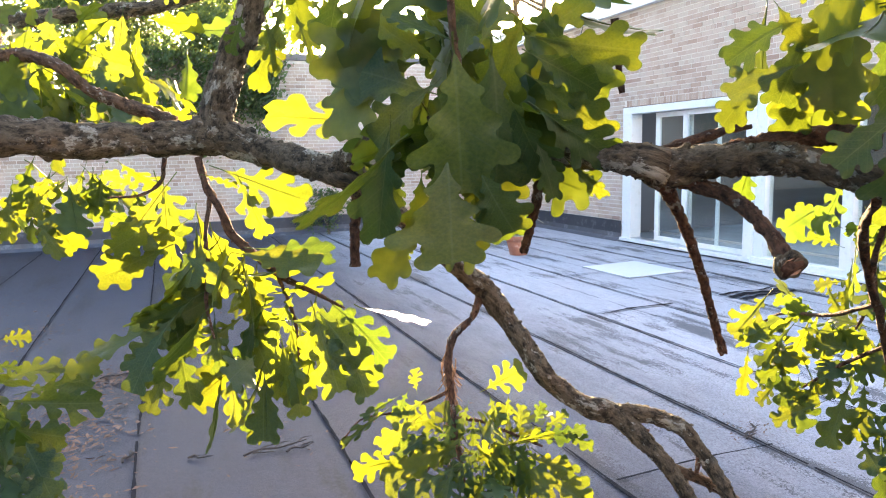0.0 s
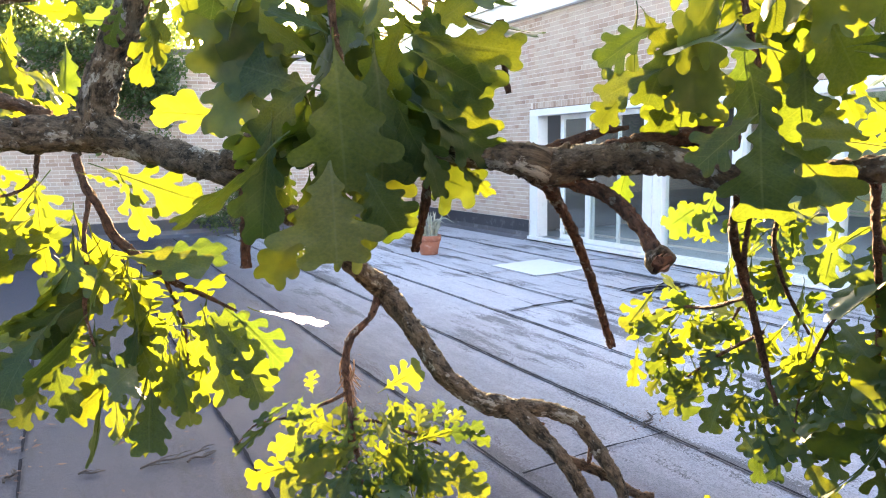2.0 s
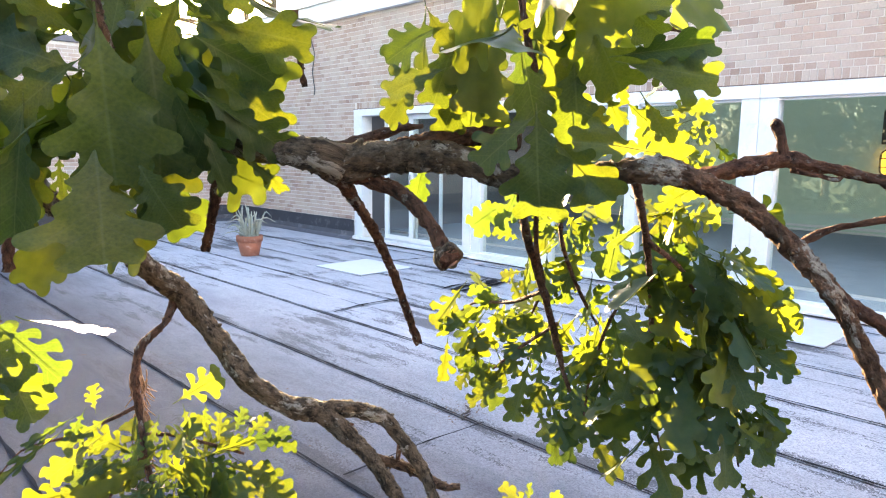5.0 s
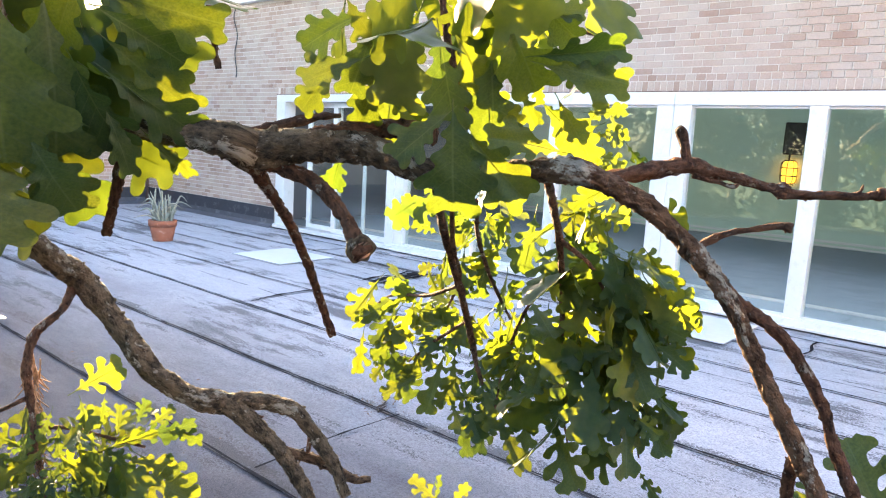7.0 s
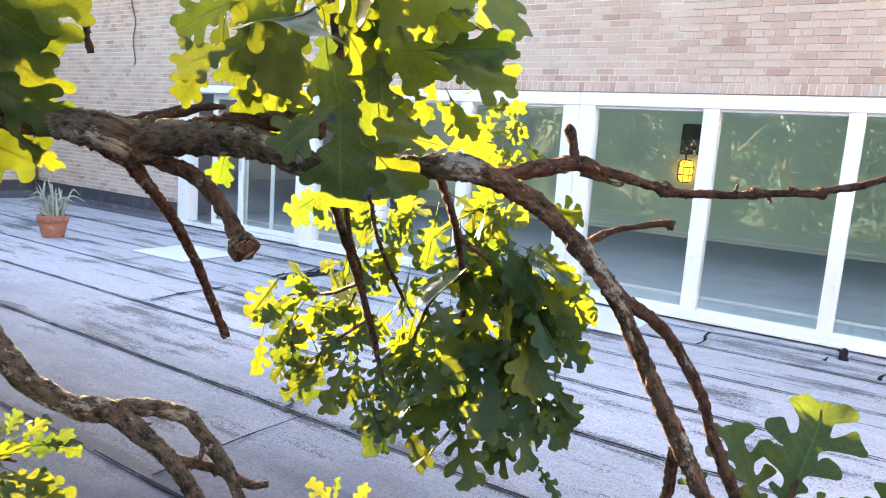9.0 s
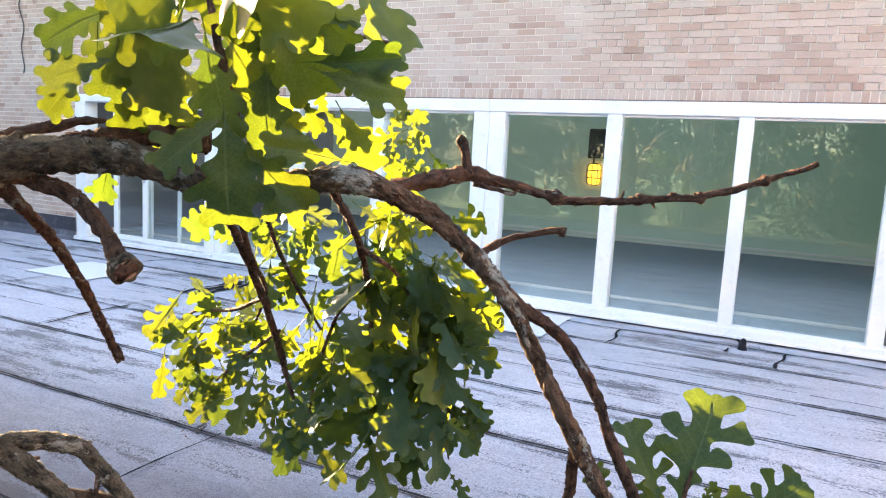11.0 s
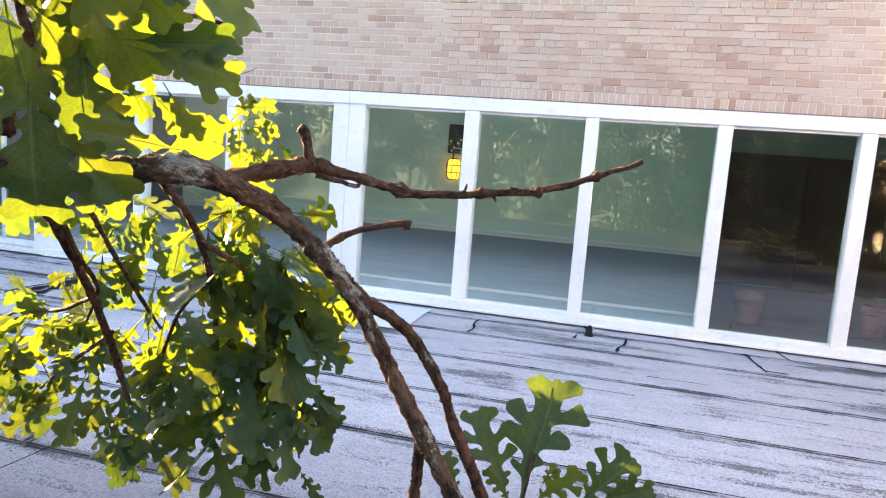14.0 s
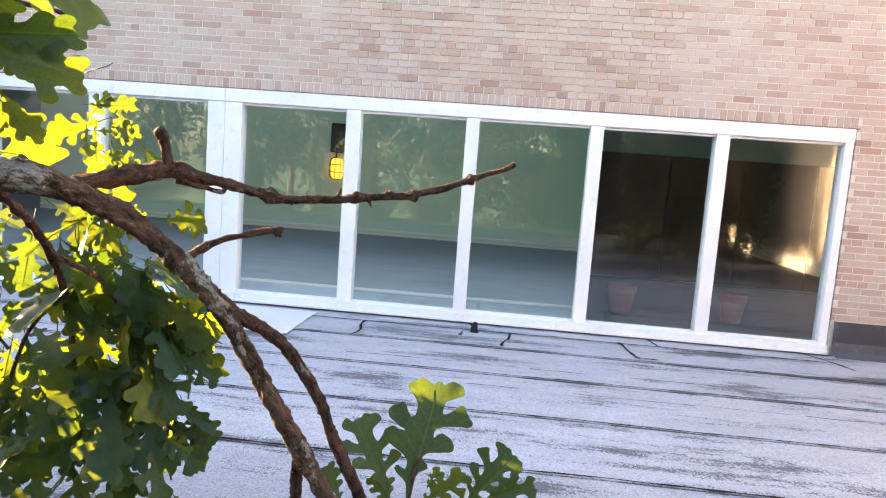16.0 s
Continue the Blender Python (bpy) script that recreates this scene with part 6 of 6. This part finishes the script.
for k in range(8):
    a = k * math.pi / 4
    c, s = math.cos(a), math.sin(a)
    part("cage_bar", tube(bmesh.new(), [(-0.06 + .075 * c, .075 * s, -0.205, .006), (-0.06 + .13 * c, .13 * s, -0.15, .006), (-0.06 + .138 * c, .138 * s, 0, .006), (-0.06 + .13 * c, .13 * s, 0.15, .006), (-0.06 + .075 * c, .075 * s, 0.2, .006)], 14, 5), IRON, lantern)
for z in (-0.205, -0.07, 0.07, 0.2):
    rr = 0.08 if abs(z) > 0.1 else 0.138
    bm = turned([(rr - .004, z - .008), (rr + .006, z - .008), (rr + .006, z + .008), (rr - .004, z + .008)], 20)
    bm.transform(Matrix.Translation((-0.06, 0, 0)))
    part("cage_ring", bm, IRON, lantern)

# cable, junction box and pipe on the walls
cable = tagged(part("wall_cable", tube(bmesh.new(), [(6.705, 9.13, 3.69, .009), (6.70, 9.20, 3.5, .009), (6.705, 9.10, 3.2, .009), (6.70, 9.16, 2.9, .009), (6.705, 9.11, 2.6, .009), (6.705, 9.13, 2.5, .011)], 40, 6), CABLE), "thin dark cable hanging down the brick wall", "cable")
jb = thing("junction_box", "small dark metal box fixed to the brick wall", "box", (6.70, 11.9, 2.67))
part("body", boxed(-0.05, 0.016, -0.09, 0.09, -0.12, 0.12, bevel=0.01), IRON, jb)
part("cover", boxed(-0.056, -0.051, -0.08, 0.08, -0.11, 0.11), ALU, jb)
for x, y, z1, rr in ((6.655, 12.24, 3.38, 0.03), (5.46, 12.25, 0.62, 0.022)):
    pipe = thing("drain_pipe", "dark metal pipe fixed to the end wall", "pipe", (x, y, 0))
    part("tube", turned([(rr, 0.0), (rr, z1), (rr * .8, z1), (rr * .8, z1 - 0.02)], 16), RUSTY, pipe, smooth=True)
    for q in range(1, 1 + max(1, int(z1))):
        bm = turned([(rr * 1.0, q * .55), (rr * 1.2, q * .55), (rr * 1.2, q * .55 + .04), (rr * 1.0, q * .55 + .04)], 16)
        part("collar", bm, RUSTY, pipe)

# fallen twigs and dry litter on the roof
r = random.Random(17)
for k, (x, y, turn, ln) in enumerate(((0.10, 1.98, 8, 0.34), (-0.28, 2.03, -20, 0.12), (0.03, 2.46, 60, 0.08), (0.22, 1.93, 15, 0.16), (2.47, 1.10, 35, 0.22), (-0.76, 3.72, 10, 0.22), (-0.62, 2.2, 70, 0.14))):
    tw = thing("fallen_twig", "dry grey twig lying on the roof", "twig", (x, y, 0.012), "fallen twigs")
    tw.rotation_euler = (0, 0, radians(turn))
    part("stem", tube(bmesh.new(), [(-ln / 2, 0, .004, .006), (-ln / 4, .016, .010, .0055), (0, -.006, .006, .005), (ln / 5, -.014, .012, .0045), (ln / 2, .016, .006, .0025)], 26, 6, 0.35, k), DEADWOOD, tw)
    for j in range(5):
        s, d = r.uniform(-.45, .35) * ln, r.choice((-1, 1))
        part("side_twig", tube(bmesh.new(), [(s, 0, .006, .0035), (s + ln * .14, d * ln * .10, .012, .0025), (s + ln * .30, d * ln * .13, .006, .001)], 8, 5, 0.3, j), DEADWOOD, tw)


def litter(count, spots, size, seed):
    """Scraps of dry leaf and bark, lying flat in drifts."""
    r = random.Random(seed)
    vs, fs = [], []
    for _ in range(count):
        x, y, sx, sy = spots[r.randrange(len(spots))]
        px, py, a, s = r.gauss(x, sx), r.gauss(y, sy), r.uniform(0, 6.28), size * r.uniform(0.4, 1.6)
        if not (-4.8 < px < 6.4 and py < 11.8):
            continue
        c, q, k, w = math.cos(a) * s, math.sin(a) * s, len(vs), r.uniform(0.15, 0.5)
        z = 0.012
        vs += [(px - c, py - q, z), (px - q * w, py + c * w, z + s * r.uniform(0, .35)), (px + c, py + q, z + s * r.uniform(0, .3)), (px + q * w, py - c * w, z + 0.001)]
        fs += [(k, k + 1, k + 2), (k, k + 2, k + 3)]
    me = bpy.data.meshes.new("litter")
    me.from_pydata(vs, [], fs)
    me.materials.append(DEBRIS)
    ob = new("leaf_litter", me)
    return tagged(ob, "drift of dry brown leaf and bark scraps", "litter", kind="stuff")


litter(1000, [(-1.0, 3.1, .14, .5), (-0.95, 3.6, .2, .15), (-0.8, 2.3, .12, .5), (-1.15, 2.7, .15, .3)], 0.021, 1)
litter(700, [(-1.6, 5.3, .25, .25), (-0.7, 3.7, .1, .12), (-1.9, 6.2, .5, 1.2), (0.0, 3.0, .9, 1.5)], 0.019, 2)
litter(260, [(2.5, 1.1, .1, .1), (1.5, 3.0, 1.5, 2.0), (4.5, 1.0, 1.2, 3.0)], 0.011, 3)
# brown catkin remains on the twig above the lower bunch
cat = random.Random(4)
bm = bmesh.new()
for k in range(120):
    s = cat.random()
    p = Vector((0.205 - 0.03 * s, -0.21 - 0.08 * s, 1.10 - 0.17 * s)) + Vector([cat.gauss(0, .006) for _ in range(3)])
    tube(bm, [(*p, .0016), (*(p + Vector((cat.gauss(0, .006), cat.gauss(0, .006), -.02))), .0014), (*(p + Vector((cat.gauss(0, .012), cat.gauss(0, .012), -.045))), .0008)], 5, 4)
grown("catkin_tuft", bm, CATKIN, "dry brown catkin remains")

# swollen collar and weathered saw cut at the end of the stub
way = CUT_WAY.normalized()
turn = way.to_track_quat("Z", "Y").to_matrix().to_4x4()
bm = turned([(0.007, -0.020), (0.0125, -0.012), (0.0158, -0.004), (0.0160, 0.002), (0.0135, 0.0045), (0.0115, 0.003)], 22)
for v in bm.verts:
    v.co *= 1 + 0.22 * noise.noise(v.co * 120)
bm.transform(Matrix.Translation(CUT_AT) @ turn)
grown("callus", bm, BARK)
bm = turned([(0.0125, 0.0005), (0.0120, 0.0034), (0.009, 0.0028), (0.006, 0.0036), (0.004, 0.0015), (0.001, 0.001)], 20)
for v in bm.verts:
    v.co.z += 0.0012 * noise.noise(v.co * 300)
bm.transform(Matrix.Translation(CUT_AT) @ turn)
grown("cut_end", bm, CUT_WOOD, "weathered pinkish saw cut")
